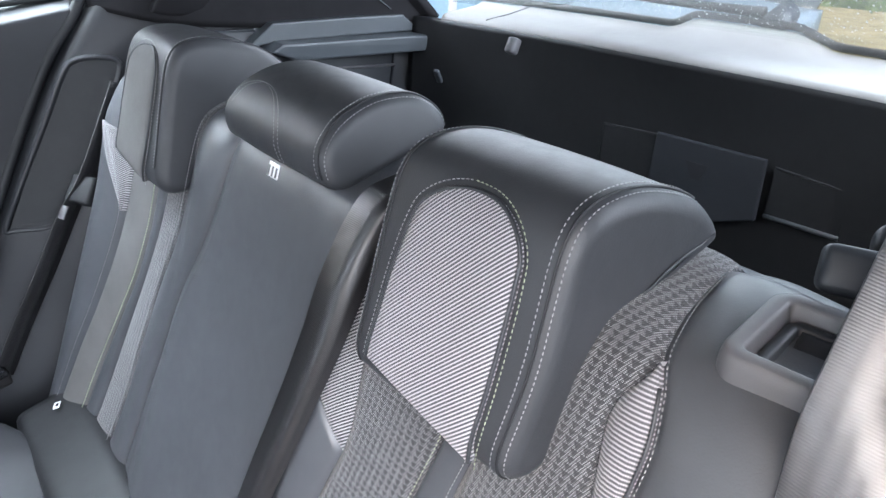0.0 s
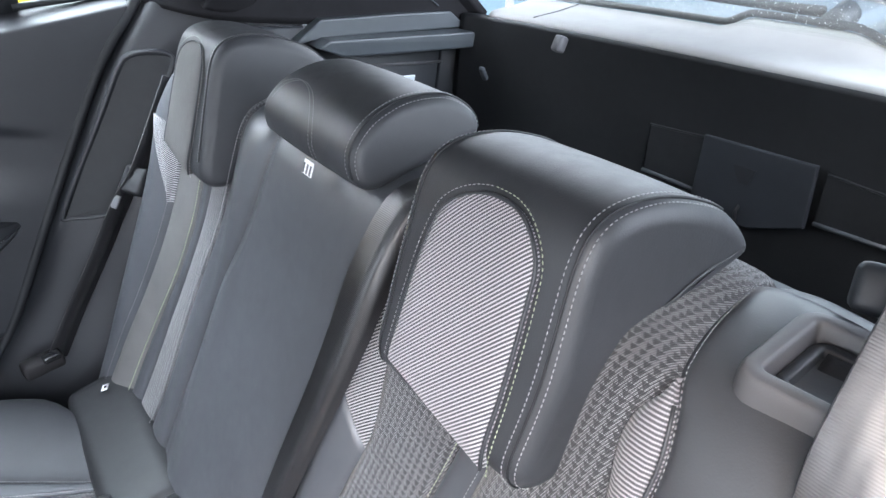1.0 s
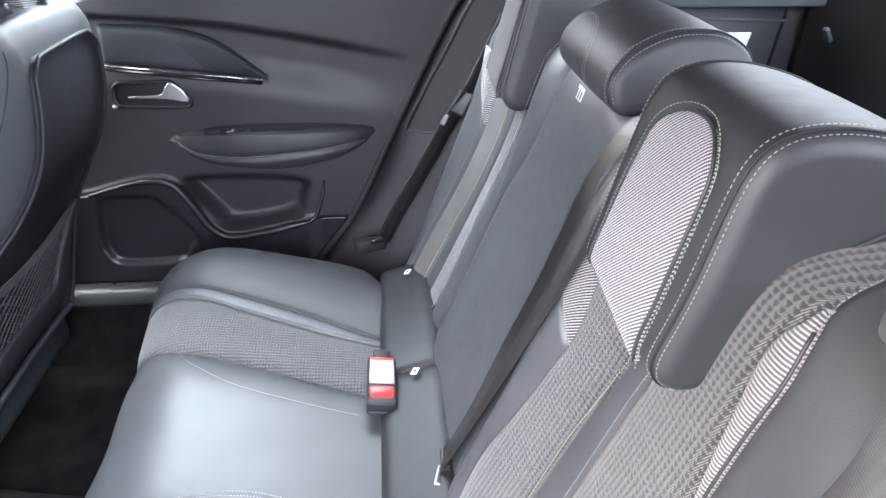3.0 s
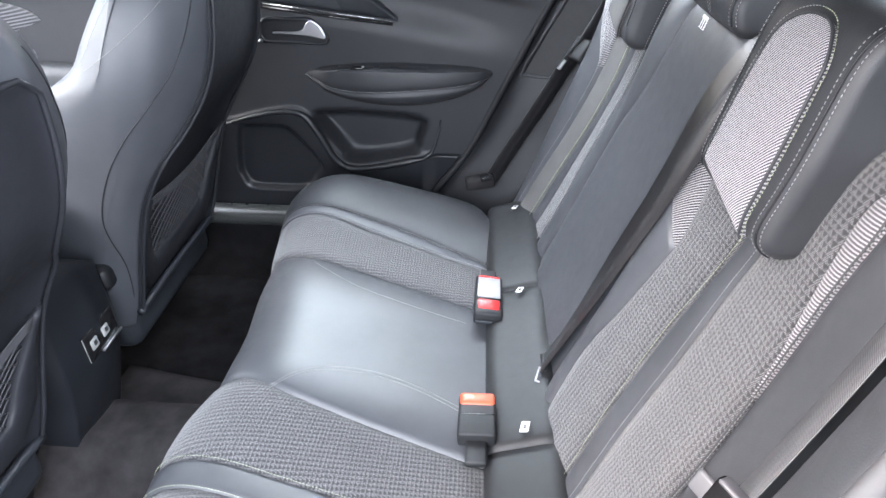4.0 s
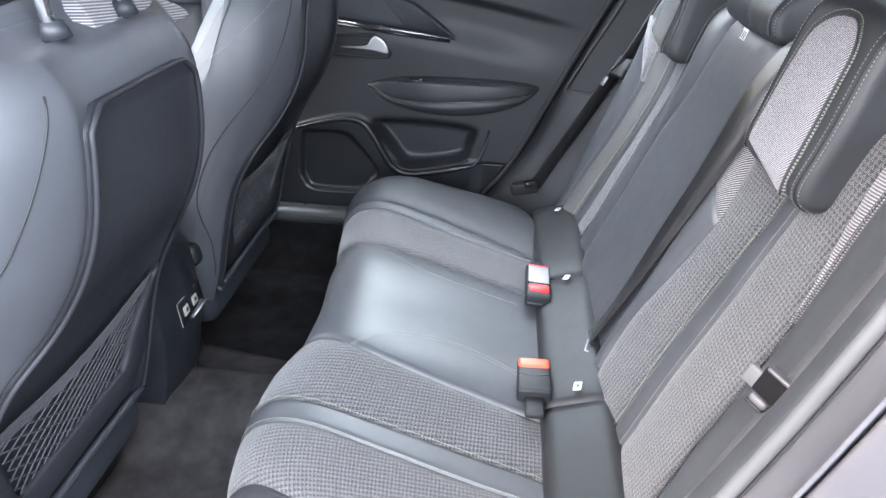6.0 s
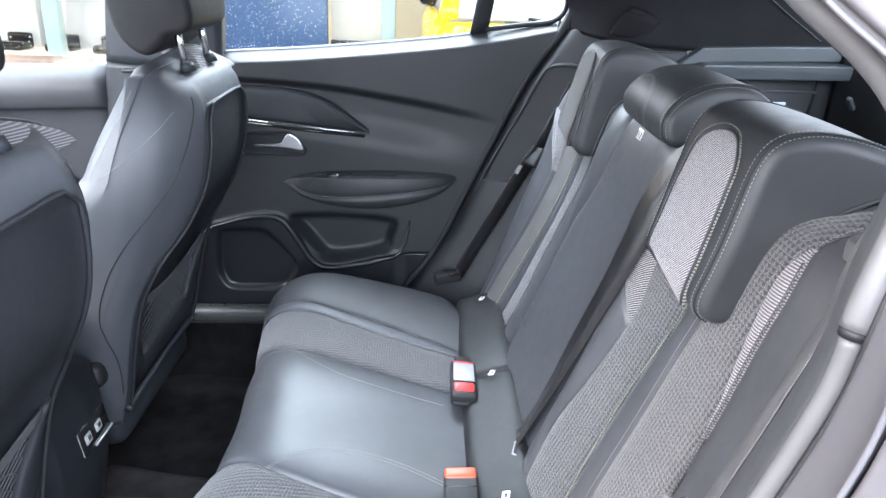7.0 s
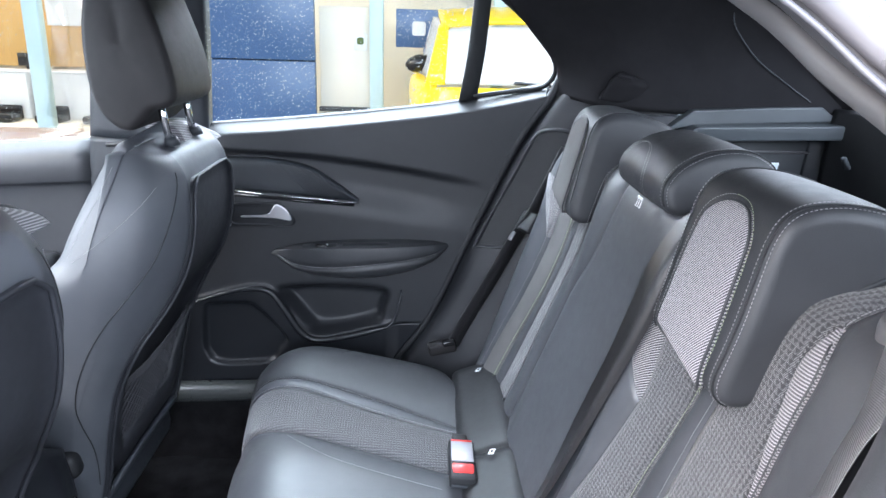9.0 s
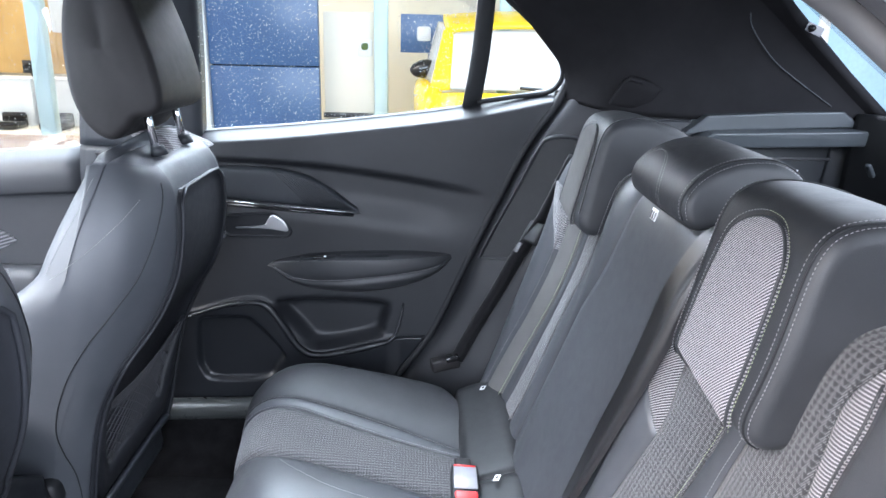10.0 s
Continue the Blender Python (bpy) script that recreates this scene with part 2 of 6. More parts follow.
def curve_of(*pairs):
    """A smooth function through (place, value) pairs."""
    xs, ys = [p[0] for p in pairs], [p[1] for p in pairs]

    def f(x):
        if x <= xs[0]:
            return ys[0]
        if x >= xs[-1]:
            return ys[-1]
        k = max(i for i in range(len(xs)) if xs[i] <= x)
        k = min(k, len(xs) - 2)
        h = xs[k + 1] - xs[k]
        m0 = (ys[k + 1] - ys[k - 1]) / (xs[k + 1] - xs[k - 1]) if k > 0 else (ys[k + 1] - ys[k]) / h
        m1 = (ys[k + 2] - ys[k]) / (xs[k + 2] - xs[k]) if k + 2 < len(xs) else (ys[k + 1] - ys[k]) / h
        t = (x - xs[k]) / h
        return (2 * t**3 - 3 * t**2 + 1) * ys[k] + (t**3 - 2 * t**2 + t) * h * m0 + (3 * t**2 - 2 * t**3) * ys[k + 1] + (t**3 - t**2) * h * m1

    return f


def spline(points, n, closed=False):
    """n points on a smooth curve through the given ones."""
    p = [np.array(q, float) for q in points]
    segs = len(p) if closed else len(p) - 1
    out = []
    for i in range(n):
        t = i / (n if closed else n - 1) * segs
        k = min(int(t), segs - 1)
        t -= k
        if closed:
            a, b, c, d = (p[(k + j) % len(p)] for j in (-1, 0, 1, 2))
        else:
            a, b, c, d = p[max(k - 1, 0)], p[k], p[k + 1], p[min(k + 2, len(p) - 1)]
        out.append(0.5 * (2 * b + (c - a) * t + (2 * a - 5 * b + 4 * c - d) * t * t + (3 * b - a - 3 * c + d) * t**3))
    return out


def sheet(name, f, nu, nv, material, parent=None, label="", thick=(0, 0, 0), uv=None):
    """A surface f(u, v), u and v from 0 to 1, closed behind at an offset of thick."""
    us, vs = [i / nu for i in range(nu + 1)], [j / nv for j in range(nv + 1)]
    top = [np.array(f(u, v), float) for v in vs for u in us]
    uvs = [uv(u, v) for v in vs for u in us] if uv else None
    n, w = len(top), nu + 1
    faces = [(j * w + i, j * w + i + 1, (j + 1) * w + i + 1, (j + 1) * w + i) for j in range(nv) for i in range(nu)]
    verts = list(top)
    if any(thick):
        off = np.array(thick, float)
        verts += [p + off for p in top]
        faces += [tuple(n + k for k in reversed(q)) for q in faces[: nu * nv]]
        ring = [i for i in range(w)] + [j * w + nu for j in range(1, nv + 1)] + [nv * w + i for i in range(nu - 1, -1, -1)] + [j * w for j in range(nv - 1, 0, -1)]
        faces += [(b, a, n + a, n + b) for a, b in zip(ring, ring[1:] + ring[:1])]
        uvs = uvs + uvs if uvs else None
    return part(name, verts, faces, material, parent, label, uvs)


def frames_along(pts, closed=False):
    """A tangent and two cross directions for each point of a line."""
    p = np.array(pts, float)
    tan = np.roll(p, -1, 0) - np.roll(p, 1, 0) if closed else np.gradient(p, axis=0)
    tan /= np.linalg.norm(tan, axis=1, keepdims=True) + 1e-9
    ref = np.array([0, 0, 1.0]) if abs(tan[0][2]) < 0.9 else np.array([1.0, 0, 0])
    side = []
    for t in tan:
        s = ref - t * (ref @ t)
        s /= np.linalg.norm(s) + 1e-9
        side.append(s)
        ref = s
    side = np.array(side)
    return p, tan, side, np.cross(tan, side)


def tube_mesh(pts, radius, sides=6, closed=False, squash=1.0):
    p, _, a, b = frames_along(pts, closed)
    r = np.broadcast_to(radius, (len(p),))
    verts, faces = [], []
    for k in range(len(p)):
        for i in range(sides):
            w = 2 * math.pi * i / sides
            verts.append(p[k] + r[k] * (math.cos(w) * a[k] * squash + math.sin(w) * b[k]))
    for k in range(len(p) if closed else len(p) - 1):
        for i in range(sides):
            j, m = (i + 1) % sides, (k + 1) % len(p)
            faces.append((k * sides + i, k * sides + j, m * sides + j, m * sides + i))
    if not closed:
        faces += [tuple(reversed(range(sides))), tuple((len(p) - 1) * sides + i for i in range(sides))]
    return verts, faces


def tube(name, pts, radius, material, parent=None, label="", sides=8, closed=False, squash=1.0):
    return part(name, *tube_mesh(pts, radius, sides, closed, squash), material, parent, label)


def stitches(name, pts, material, parent, pitch=0.0043, share=0.62, radius=0.00043, label=""):
    """A row of thread dashes along a line."""
    p = np.array(pts, float)
    run = np.r_[0, np.cumsum(np.linalg.norm(np.diff(p, axis=0), axis=1))]
    at = lambda s: np.array([np.interp(s, run, p[:, k]) for k in range(3)])
    verts, faces, s = [], [], 0.0
    while s + pitch * share < run[-1]:
        line = [at(s), at(s + pitch * share * 0.25), at(s + pitch * share * 0.75), at(s + pitch * share)]
        v, f = tube_mesh(line, [radius * 0.5, radius, radius, radius * 0.5], 5)
        faces += [tuple(len(verts) + k for k in q) for q in f]
        verts += v
        s += pitch
    return part(name, verts, faces, material, parent, label)


def ribbon(name, pts, across, width, material, parent=None, label="", thick=0.0014):
    """A flat band along a line; across gives its width's direction at each point."""
    p = np.array(pts, float)
    tan = np.gradient(p, axis=0)
    run = np.r_[0, np.cumsum(np.linalg.norm(np.diff(p, axis=0), axis=1))]
    w = np.broadcast_to(np.array(across, float), p.shape)
    verts, uvs, faces = [], [], []
    for k in range(len(p)):
        t = tan[k] / np.linalg.norm(tan[k])
        a = w[k] - t * (w[k] @ t)
        a /= np.linalg.norm(a)
        n = np.cross(t, a)
        for s, e in ((-1, -1), (-0.96, 1), (0.96, 1), (1, -1)):
            verts.append(p[k] + a * s * width / 2 + n * e * thick / 2)
            uvs.append((s * width / 2, run[k]))
    for k in range(len(p) - 1):
        for i in range(4):
            j = (i + 1) % 4
            faces.append((k * 4 + i, k * 4 + j, k * 4 + 4 + j, k * 4 + 4 + i))
    faces += [(3, 2, 1, 0), tuple(4 * (len(p) - 1) + i for i in range(4))]
    return part(name, verts, faces, material, parent, label, uvs)


def block(name, size, material, parent=None, m=None, label="", bevel=0.004, segs=2, taper=1.0):
    """A box with rounded edges; taper narrows its top."""
    bm = bmesh.new()
    bmesh.ops.create_cube(bm, size=1)
    for v in bm.verts:
        k = taper if v.co.z > 0 else 1
        v.co = Vector((v.co.x * size[0] * k, v.co.y * size[1] * k, v.co.z * size[2]))
    if bevel:
        bmesh.ops.bevel(bm, geom=bm.edges[:], offset=bevel, segments=segs, affect="EDGES", profile=0.5)
    if m is not None:
        bm.transform(m)
    verts, faces = [v.co.copy() for v in bm.verts], [[v.index for v in f.verts] for f in bm.faces]
    bm.free()
    return part(name, verts, faces, material, parent, label)


def slab(name, outline, depth, material, parent=None, label="", bevel=0.003, segs=2):
    """A flat plate: outline points in space, thickened by the vector depth, rims rounded."""
    bm = bmesh.new()
    a = [bm.verts.new(tuple(map(float, q))) for q in outline]
    f = bm.faces.new(a)
    r = bmesh.ops.extrude_face_region(bm, geom=[f])
    top = [g for g in r["geom"] if isinstance(g, bmesh.types.BMVert)]
    bmesh.ops.translate(bm, vec=Vector(depth), verts=top)
    bmesh.ops.recalc_face_normals(bm, faces=bm.faces[:])
    if bevel:
        rim = [e for e in bm.edges if len(e.link_faces) == 2 and e.calc_face_angle(0) > 0.9 and any(len(q.verts) == len(outline) and len(outline) > 4 or len(outline) <= 4 for q in e.link_faces)]
        bmesh.ops.bevel(bm, geom=rim, offset=bevel, segments=segs, affect="EDGES", profile=0.5)
    bm.verts.index_update()
    verts, faces = [v.co.copy() for v in bm.verts], [[v.index for v in q.verts] for q in bm.faces]
    bm.free()
    return part(name, verts, faces, material, parent, label, flat=True)


def arc2(cx, cy, r, a0, a1, n=6):
    return [(cx + r * math.cos(radians(lerp(a0, a1, i / n))), cy + r * math.sin(radians(lerp(a0, a1, i / n)))) for i in range(n + 1)]


def loft(name, rings, material, parent=None, label="", cap=True, uvs=None):
    """A skin over closed rings of equal count."""
    n = len(rings[0])
    verts = [q for r in rings for q in r]
    faces = []
    for k in range(len(rings) - 1):
        for i in range(n):
            j = (i + 1) % n
            faces.append((k * n + i, k * n + j, (k + 1) * n + j, (k + 1) * n + i))
    if cap:
        for base, order in ((0, -1), ((len(rings) - 1) * n, 1)):
            verts.append(np.mean(rings[0 if base == 0 else -1], axis=0))
            c = len(verts) - 1
            for i in range(n):
                j = (i + 1) % n
                faces.append((base + j, base + i, c) if order < 0 else (base + i, base + j, c))
    return part(name, verts, faces, material, parent, label, uvs)


def inset(poly, d):
    """A closed outline in 2D, moved inwards by d along its normals."""
    p = np.array(poly, float)
    t = np.roll(p, -1, 0) - np.roll(p, 1, 0)
    t /= np.linalg.norm(t, axis=1, keepdims=True) + 1e-9
    area = 0.5 * np.sum(p[:, 0] * np.roll(p[:, 1], -1) - np.roll(p[:, 0], -1) * p[:, 1])
    n = np.stack([-t[:, 1], t[:, 0]], 1) * (1 if area > 0 else -1)
    return p + n * d


def quilt(name, rows, nu, nv, material, parent=None, label="", thick=(0, 0, 0)):
    """A smooth surface over a coarse net of control points."""
    fine = [spline(r, nu + 1) for r in rows]
    cols = [spline([fine[j][i] for j in range(len(rows))], nv + 1) for i in range(nu + 1)]
    return sheet(name, lambda u, v: cols[round(u * nu)][round(v * nv)], nu, nv, material, parent, label, thick)


def step(x):
    x = min(1.0, max(0.0, x))
    return x * x * (3 - 2 * x)


# ---------------------------------------------------------------- rear bench: backrest

BX = curve_of((0.48, 0.008), (0.58, 0.045), (0.70, 0.085), (0.90, 0.150), (0.95, 0.164), (1.07, 0.193), (1.11, 0.21), (1.15, 0.245), (1.22, 0.325), (1.26, 0.348))
BZ = curve_of((0.48, 0.48), (0.58, 0.58), (0.70, 0.70), (0.90, 0.90), (0.95, 0.95), (1.07, 1.068), (1.11, 1.102), (1.15, 1.118), (1.22, 1.13), (1.26, 1.116))
contour = curve_of((-0.64, -0.05), (-0.60, 0.0), (-0.54, 0.016), (-0.46, 0.008), (-0.40, 0.0), (-0.29, -0.004), (-0.20, 0.002), (-0.14, 0.012), (-0.09, 0.004), (-0.05, 0.0), (0.1, 0.0), (0.17, 0.002), (0.215, 0.008), (0.26, 0.0), (0.38, -0.004), (0.46, 0.006), (0.53, 0.026), (0.58, 0.02), (0.62, -0.02))


def on_back(y, s, off=0.0):
    """A point of the backrest's front: y across, s up its face (a height, then on over its top), off in front of it."""
    e = 0.004
    tx, tz = BX(s + e) - BX(s - e), BZ(s + e) - BZ(s - e)
    k = math.hypot(tx, tz) or 1
    d = off + contour(y) * min(1.0, max(0.0, (1.16 - s) / 0.12))
    drop = 0.005 * min(1.0, max(0.0, (-0.445 - y) / 0.05)) * min(1.0, max(0.0, (s - 1.10) / 0.06))
    return np.array([BX(s) - d * tz / k, y, BZ(s) + d * tx / k - drop])


def back_patch(name, left, right, s0, s1, material, parent, label="", puff=0.004, dip=0.004, nu=10, nv=44, slope=0.0, tip=0.0):
    """A panel of the backrest between two seams, sunk along them."""

    def f(u, v):
        s = lerp(s0, s1, v) + (0.5 - u) * lerp(slope, tip, v)
        y = lerp(left(s), right(s), u)
        rim = (1 - abs(2 * u - 1) ** 8)
        return on_back(y, s, puff * (1 - (2 * u - 1) ** 2) - dip * (1 - rim))

    def uv(u, v):
        s = lerp(s0, s1, v) + (0.5 - u) * lerp(slope, tip, v)
        return lerp(left(s), right(s), u), s

    return sheet(name, f, nu, nv, material, parent, label, (0.03, 0, -0.009), uv)


seam_split = curve_of((0.55, -0.092), (0.61, -0.078), (0.70, -0.095), (0.85, -0.1), (0.92, -0.092), (0.98, -0.1), (1.1, -0.115), (1.26, -0.115))
seam_bol = curve_of((0.55, -0.137), (0.667, -0.128), (0.778, -0.158), (0.854, -0.174), (0.906, -0.183), (0.97, -0.178), (1.26, -0.18))
seam_green = curve_of((0.55, -0.262), (0.706, -0.256), (0.832, -0.263), (0.915, -0.279), (0.978, -0.291), (1.26, -0.30))
seam_strip = curve_of((0.55, -0.302), (0.706, -0.301), (0.825, -0.309), (0.921, -0.315), (0.983, -0.326), (1.26, -0.335))
seam_pipe = curve_of((0.55, -0.462), (0.731, -0.452), (0.829, -0.457), (0.918, -0.455), (0.995, -0.457), (1.06, -0.461), (1.095, -0.453), (1.115, -0.442), (1.135, -0.435), (1.17, -0.424), (1.26, -0.405))
insert_width = curve_of((0.905, 0.0), (0.95, 0.007), (0.985, 0.017), (1.024, 0.027), (1.06, 0.035), (1.08, 0.029), (1.1, 0.012), (1.112, 0.0))
seam_white = lambda s: seam_pipe(s) + insert_width(s)
edge_near = curve_of((0.55, -0.60), (1.0, -0.605), (1.15, -0.59), (1.26, -0.56))
seam_ridge = curve_of((0.55, 0.29), (0.695, 0.268), (0.785, 0.25), (0.86, 0.232), (0.945, 0.198), (1.02, 0.178), (1.1, 0.166), (1.26, 0.166))
seam_hex = curve_of((0.55, 0.37), (0.665, 0.338), (0.78, 0.325), (0.855, 0.313), (0.935, 0.29), (0.995, 0.278), (1.1, 0.268), (1.26, 0.268))
seam_fs = curve_of((0.55, 0.434), (0.61, 0.42), (0.74, 0.396), (0.835, 0.376), (0.92, 0.364), (1.0, 0.358), (1.26, 0.35))
seam_fg = curve_of((0.55, 0.466), (0.66, 0.446), (0.76, 0.42), (0.835, 0.4), (0.911, 0.392), (0.978, 0.392), (1.26, 0.39))
seam_fk = curve_of((0.55, 0.528), (0.66, 0.510), (0.76, 0.490), (0.88, 0.476), (0.98, 0.478), (1.26, 0.474))
edge_far = curve_of((0.55, 0.60), (0.75, 0.615), (1.0, 0.605), (1.12, 0.585), (1.26, 0.56))


def seam_line(f, s0, s1, off=0.003, shift=0.0, n=60):
    return [on_back(f(s) + shift, s, off) for s in np.linspace(s0, s1, n)]


bench = thing("rear_bench", "rear bench in black leather and grey triangle-woven cloth", "car seat", at=(0.0, 0.0, 0.25))
near_back = block("backrest", (0.05, 0.5, 0.58), plastic, bench, pose(0.315, -0.35, 0.83, 0, 10, 0), "upright narrow backrest section", bevel=0.015)
back_patch("inner_bolster", seam_bol, seam_split, 0.5, 0.928, leather_grey, near_back, "smooth grey leather bolster", 0.006, tip=-0.085)
back_patch("bolster_corner", seam_bol, seam_split, 0.930, 1.2, stripe_cloth, near_back, "pale striped cloth corner", 0.004, slope=-0.085)
back_patch("inner_panel", seam_green, seam_bol, 0.5, 1.22, tri_cloth, near_back, "grey triangle-woven cloth panel", 0.004, nv=60)
back_patch("centre_strip", seam_strip, seam_green, 0.5, 1.2, mid_leather, near_back, "dark leather centre strip", 0.002)
back_patch("outer_panel", seam_white, seam_strip, 0.5, 1.25, tri_cloth, near_back, "grey triangle-woven cloth panel", 0.004, nv=60)
back_patch("striped_insert", seam_pipe, lambda s: seam_white(s) - 0.0005, 0.905, 1.112, rib_cloth, near_back, "pale striped cloth insert", 0.003, 0.002, 4)
# charcoal on the outer bolster carries door light falling on black leather
back_patch("outer_bolster", edge_near, seam_pipe, 0.5, 1.26, mid_leather, near_back, "smooth black leather bolster", 0.004, nv=60, nu=16)
stitches("stitching", seam_line(seam_green, 0.55, 1.02, 0.0025), thread_green, near_back, label="lime green stitching")
stitches("stitching", seam_line(seam_strip, 0.55, 1.02, 0.0015, 0.002), thread_white, near_back)
stitches("stitching", seam_line(seam_pipe, 0.56, 1.25, 0.0025, -0.005), thread_white, near_back)
tube("piping", seam_line(seam_pipe, 0.52, 1.098, 0.0, 0.0005), 0.0014, leather, near_back)

wide_back = block("backrest", (0.05, 0.62, 0.58), plastic, bench, pose(0.315, 0.24, 0.83, 0, 10, 0), "wide backrest section with charcoal centre", bevel=0.015)
back_patch("centre_panel", lambda s: seam_split(s) + 0.004, seam_ridge, 0.5, 1.26, mid_leather, wide_back, "smooth charcoal centre panel", 0.002, nu=20, nv=50)
back_patch("ridge", seam_ridge, seam_hex, 0.5, 1.22, mid_leather, wide_back, "rounded leather ridge", 0.006)
back_patch("inner_panel", seam_hex, seam_fs, 0.5, 1.2, tri_cloth, wide_back, "grey triangle-woven cloth panel", 0.003, nv=60)
back_patch("centre_strip", seam_fs, seam_fg, 0.5, 1.2, mid_leather, wide_back, "dark leather centre strip", 0.002)
back_patch("outer_panel", seam_fg, seam_fk, 0.5, 1.2, plain_cloth, wide_back, "plain warm grey cloth panel", 0.006, nv=60)
back_patch("outer_bolster", seam_fk, edge_far, 0.5, 1.24, mid_leather, wide_back, "smooth charcoal leather bolster", 0.006, nv=50)
back_patch("corner_insert", lambda s: 0.468 - 0.08 * (s - 0.91), lambda s: 0.472 + 0.75 * (s - 0.91), 0.91, 1.03, stripe_cloth, wide_back, "pale striped cloth corner", 0.012, -0.009)
stitches("stitching", seam_line(seam_fg, 0.55, 1.03, 0.005), thread_green, wide_back, radius=0.0009, label="pale green stitching")
stitches("stitching", seam_line(seam_hex, 0.55, 1.1, 0.0055, -0.003), thread_white, wide_back, radius=0.0008)
stitches("stitching", seam_line(seam_fk, 0.55, 0.92, 0.005, 0.004), thread_white, wide_back)

# ---------------------------------------------------------------- rear bench: cushion

CX = curve_of((0.0, -0.02), (0.10, -0.12), (0.20, -0.22), (0.30, -0.32), (0.37, -0.39), (0.42, -0.44), (0.46, -0.477), (0.50, -0.503), (0.56, -0.512), (0.66, -0.50), (0.78, -0.47))
CZ = curve_of((0.0, 0.527), (0.10, 0.543), (0.20, 0.56), (0.30, 0.577), (0.37, 0.587), (0.42, 0.585), (0.46, 0.571), (0.50, 0.543), (0.56, 0.49), (0.66, 0.39), (0.78, 0.27))
swell = curve_of((-0.66, -0.06), (-0.62, -0.015), (-0.56, 0.012), (-0.48, 0.01), (-0.36, 0.0), (-0.22, 0.0), (-0.12, 0.006), (0.02, 0.0), (0.14, 0.004), (0.22, 0.0), (0.34, 0.0), (0.44, 0.012), (0.54, 0.016), (0.60, -0.008), (0.635, -0.05))


FRONT_EDGE = curve_of((-0.66, 0.37), (-0.60, 0.40), (-0.50, 0.448), (-0.42, 0.478), (-0.30, 0.500), (-0.20, 0.492), (-0.14, 0.474), (-0.08, 0.464), (0.05, 0.464), (0.20, 0.476), (0.27, 0.488), (0.40, 0.497), (0.50, 0.486), (0.62, 0.46))


def on_seat(y, s, off=0.0):
    e = 0.004
    tx, tz = CX(s + e) - CX(s - e), CZ(s + e) - CZ(s - e)
    k = math.hypot(tx, tz) or 1
    d = off + swell(y)
    x = CX(s) + d * tz / k
    return np.array([x * lerp(1.0, FRONT_EDGE(y) / 0.512, min(1.0, max(0.0, (-0.1 - x) / 0.3))), y, CZ(s) - d * tx / k])


def seat_patch(name, left, right, material, parent, label="", puff=0.003, dip=0.004, s0=0.0, s1=0.78, nu=10, nv=46):
    def f(u, v):
        s = lerp(s0, s1, v)
        rim = 1 - abs(2 * u - 1) ** 8
        return on_seat(lerp(left(s), right(s), u), s, puff * (1 - (2 * u - 1) ** 2) - dip * (1 - rim))

    def uv(u, v):
        s = lerp(s0, s1, v)
        return lerp(left(s), right(s), u), s

    return sheet(name, f, nu, nv, material, parent, label, (0.012, 0, -0.03), uv)


line_f1 = curve_of((0.0, 0.316), (0.17, 0.372), (0.345, 0.41), (0.45, 0.425), (0.78, 0.425))
line_f2 = curve_of((0.0, 0.303), (0.165, 0.336), (0.29, 0.364), (0.42, 0.392), (0.78, 0.392))
line_f3 = curve_of((0.0, 0.15), (0.165, 0.185), (0.28, 0.207), (0.39, 0.225), (0.5, 0.245), (0.78, 0.245))
line_n0 = curve_of((0.0, -0.218), (0.12, -0.193), (0.235, -0.171), (0.355, -0.146), (0.45, -0.12), (0.78, -0.115))
line_n1 = curve_of((0.0, -0.34), (0.135, -0.318), (0.31, -0.294), (0.45, -0.276), (0.78, -0.27))
line_n2 = curve_of((0.0, -0.388), (0.135, -0.37), (0.30, -0.343), (0.45, -0.322), (0.78, -0.315))
line_n3 = curve_of((0.0, -0.56), (0.18, -0.535), (0.31, -0.502), (0.38, -0.478), (0.46, -0.44), (0.78, -0.42))
edge_fo = curve_of((0.0, 0.44), (0.03, 0.50), (0.07, 0.57), (0.14, 0.618), (0.22, 0.632), (0.32, 0.622), (0.42, 0.60), (0.5, 0.575), (0.78, 0.56))
edge_no = curve_of((0.0, -0.58), (0.07, -0.62), (0.3, -0.64), (0.45, -0.60), (0.78, -0.57))

cushion = block("seat_cushion", (0.40, 1.12, 0.2), plastic, bench, pose(-0.27, 0, 0.40), "bench cushion", bevel=0.03)
seat_patch("centre_panel", line_n0, line_f3, mid_leather, cushion, "smooth charcoal leather centre", 0.006, nu=24)
seat_patch("cloth_panel", line_f3, line_f2, tri_cloth, cushion, "grey triangle-woven cloth panel", 0.003, nv=60)
seat_patch("leather_strip", line_f2, line_f1, mid_leather, cushion, "dark leather strip", 0.001)
seat_patch("outer_bolster", line_f1, edge_fo, leather, cushion, "rounded black leather bolster", 0.01, nu=20)
seat_patch("cloth_panel", line_n1, line_n0, tri_cloth, cushion, "grey triangle-woven cloth panel", 0.003, nv=60)
seat_patch("leather_strip", line_n2, line_n1, mid_leather, cushion, "dark leather strip", 0.001)
seat_patch("cloth_panel", line_n3, line_n2, tri_cloth, cushion, "grey triangle-woven cloth panel", 0.003, nv=60)
seat_patch("outer_bolster", edge_no, line_n3, leather, cushion, "rounded black leather bolster", 0.008, nu=14)


def seat_line(f, s0, s1, off=0.002, shift=0.0, n=50):
    return [on_seat(f(s) + shift, s, off) for s in np.linspace(s0, s1, n)]


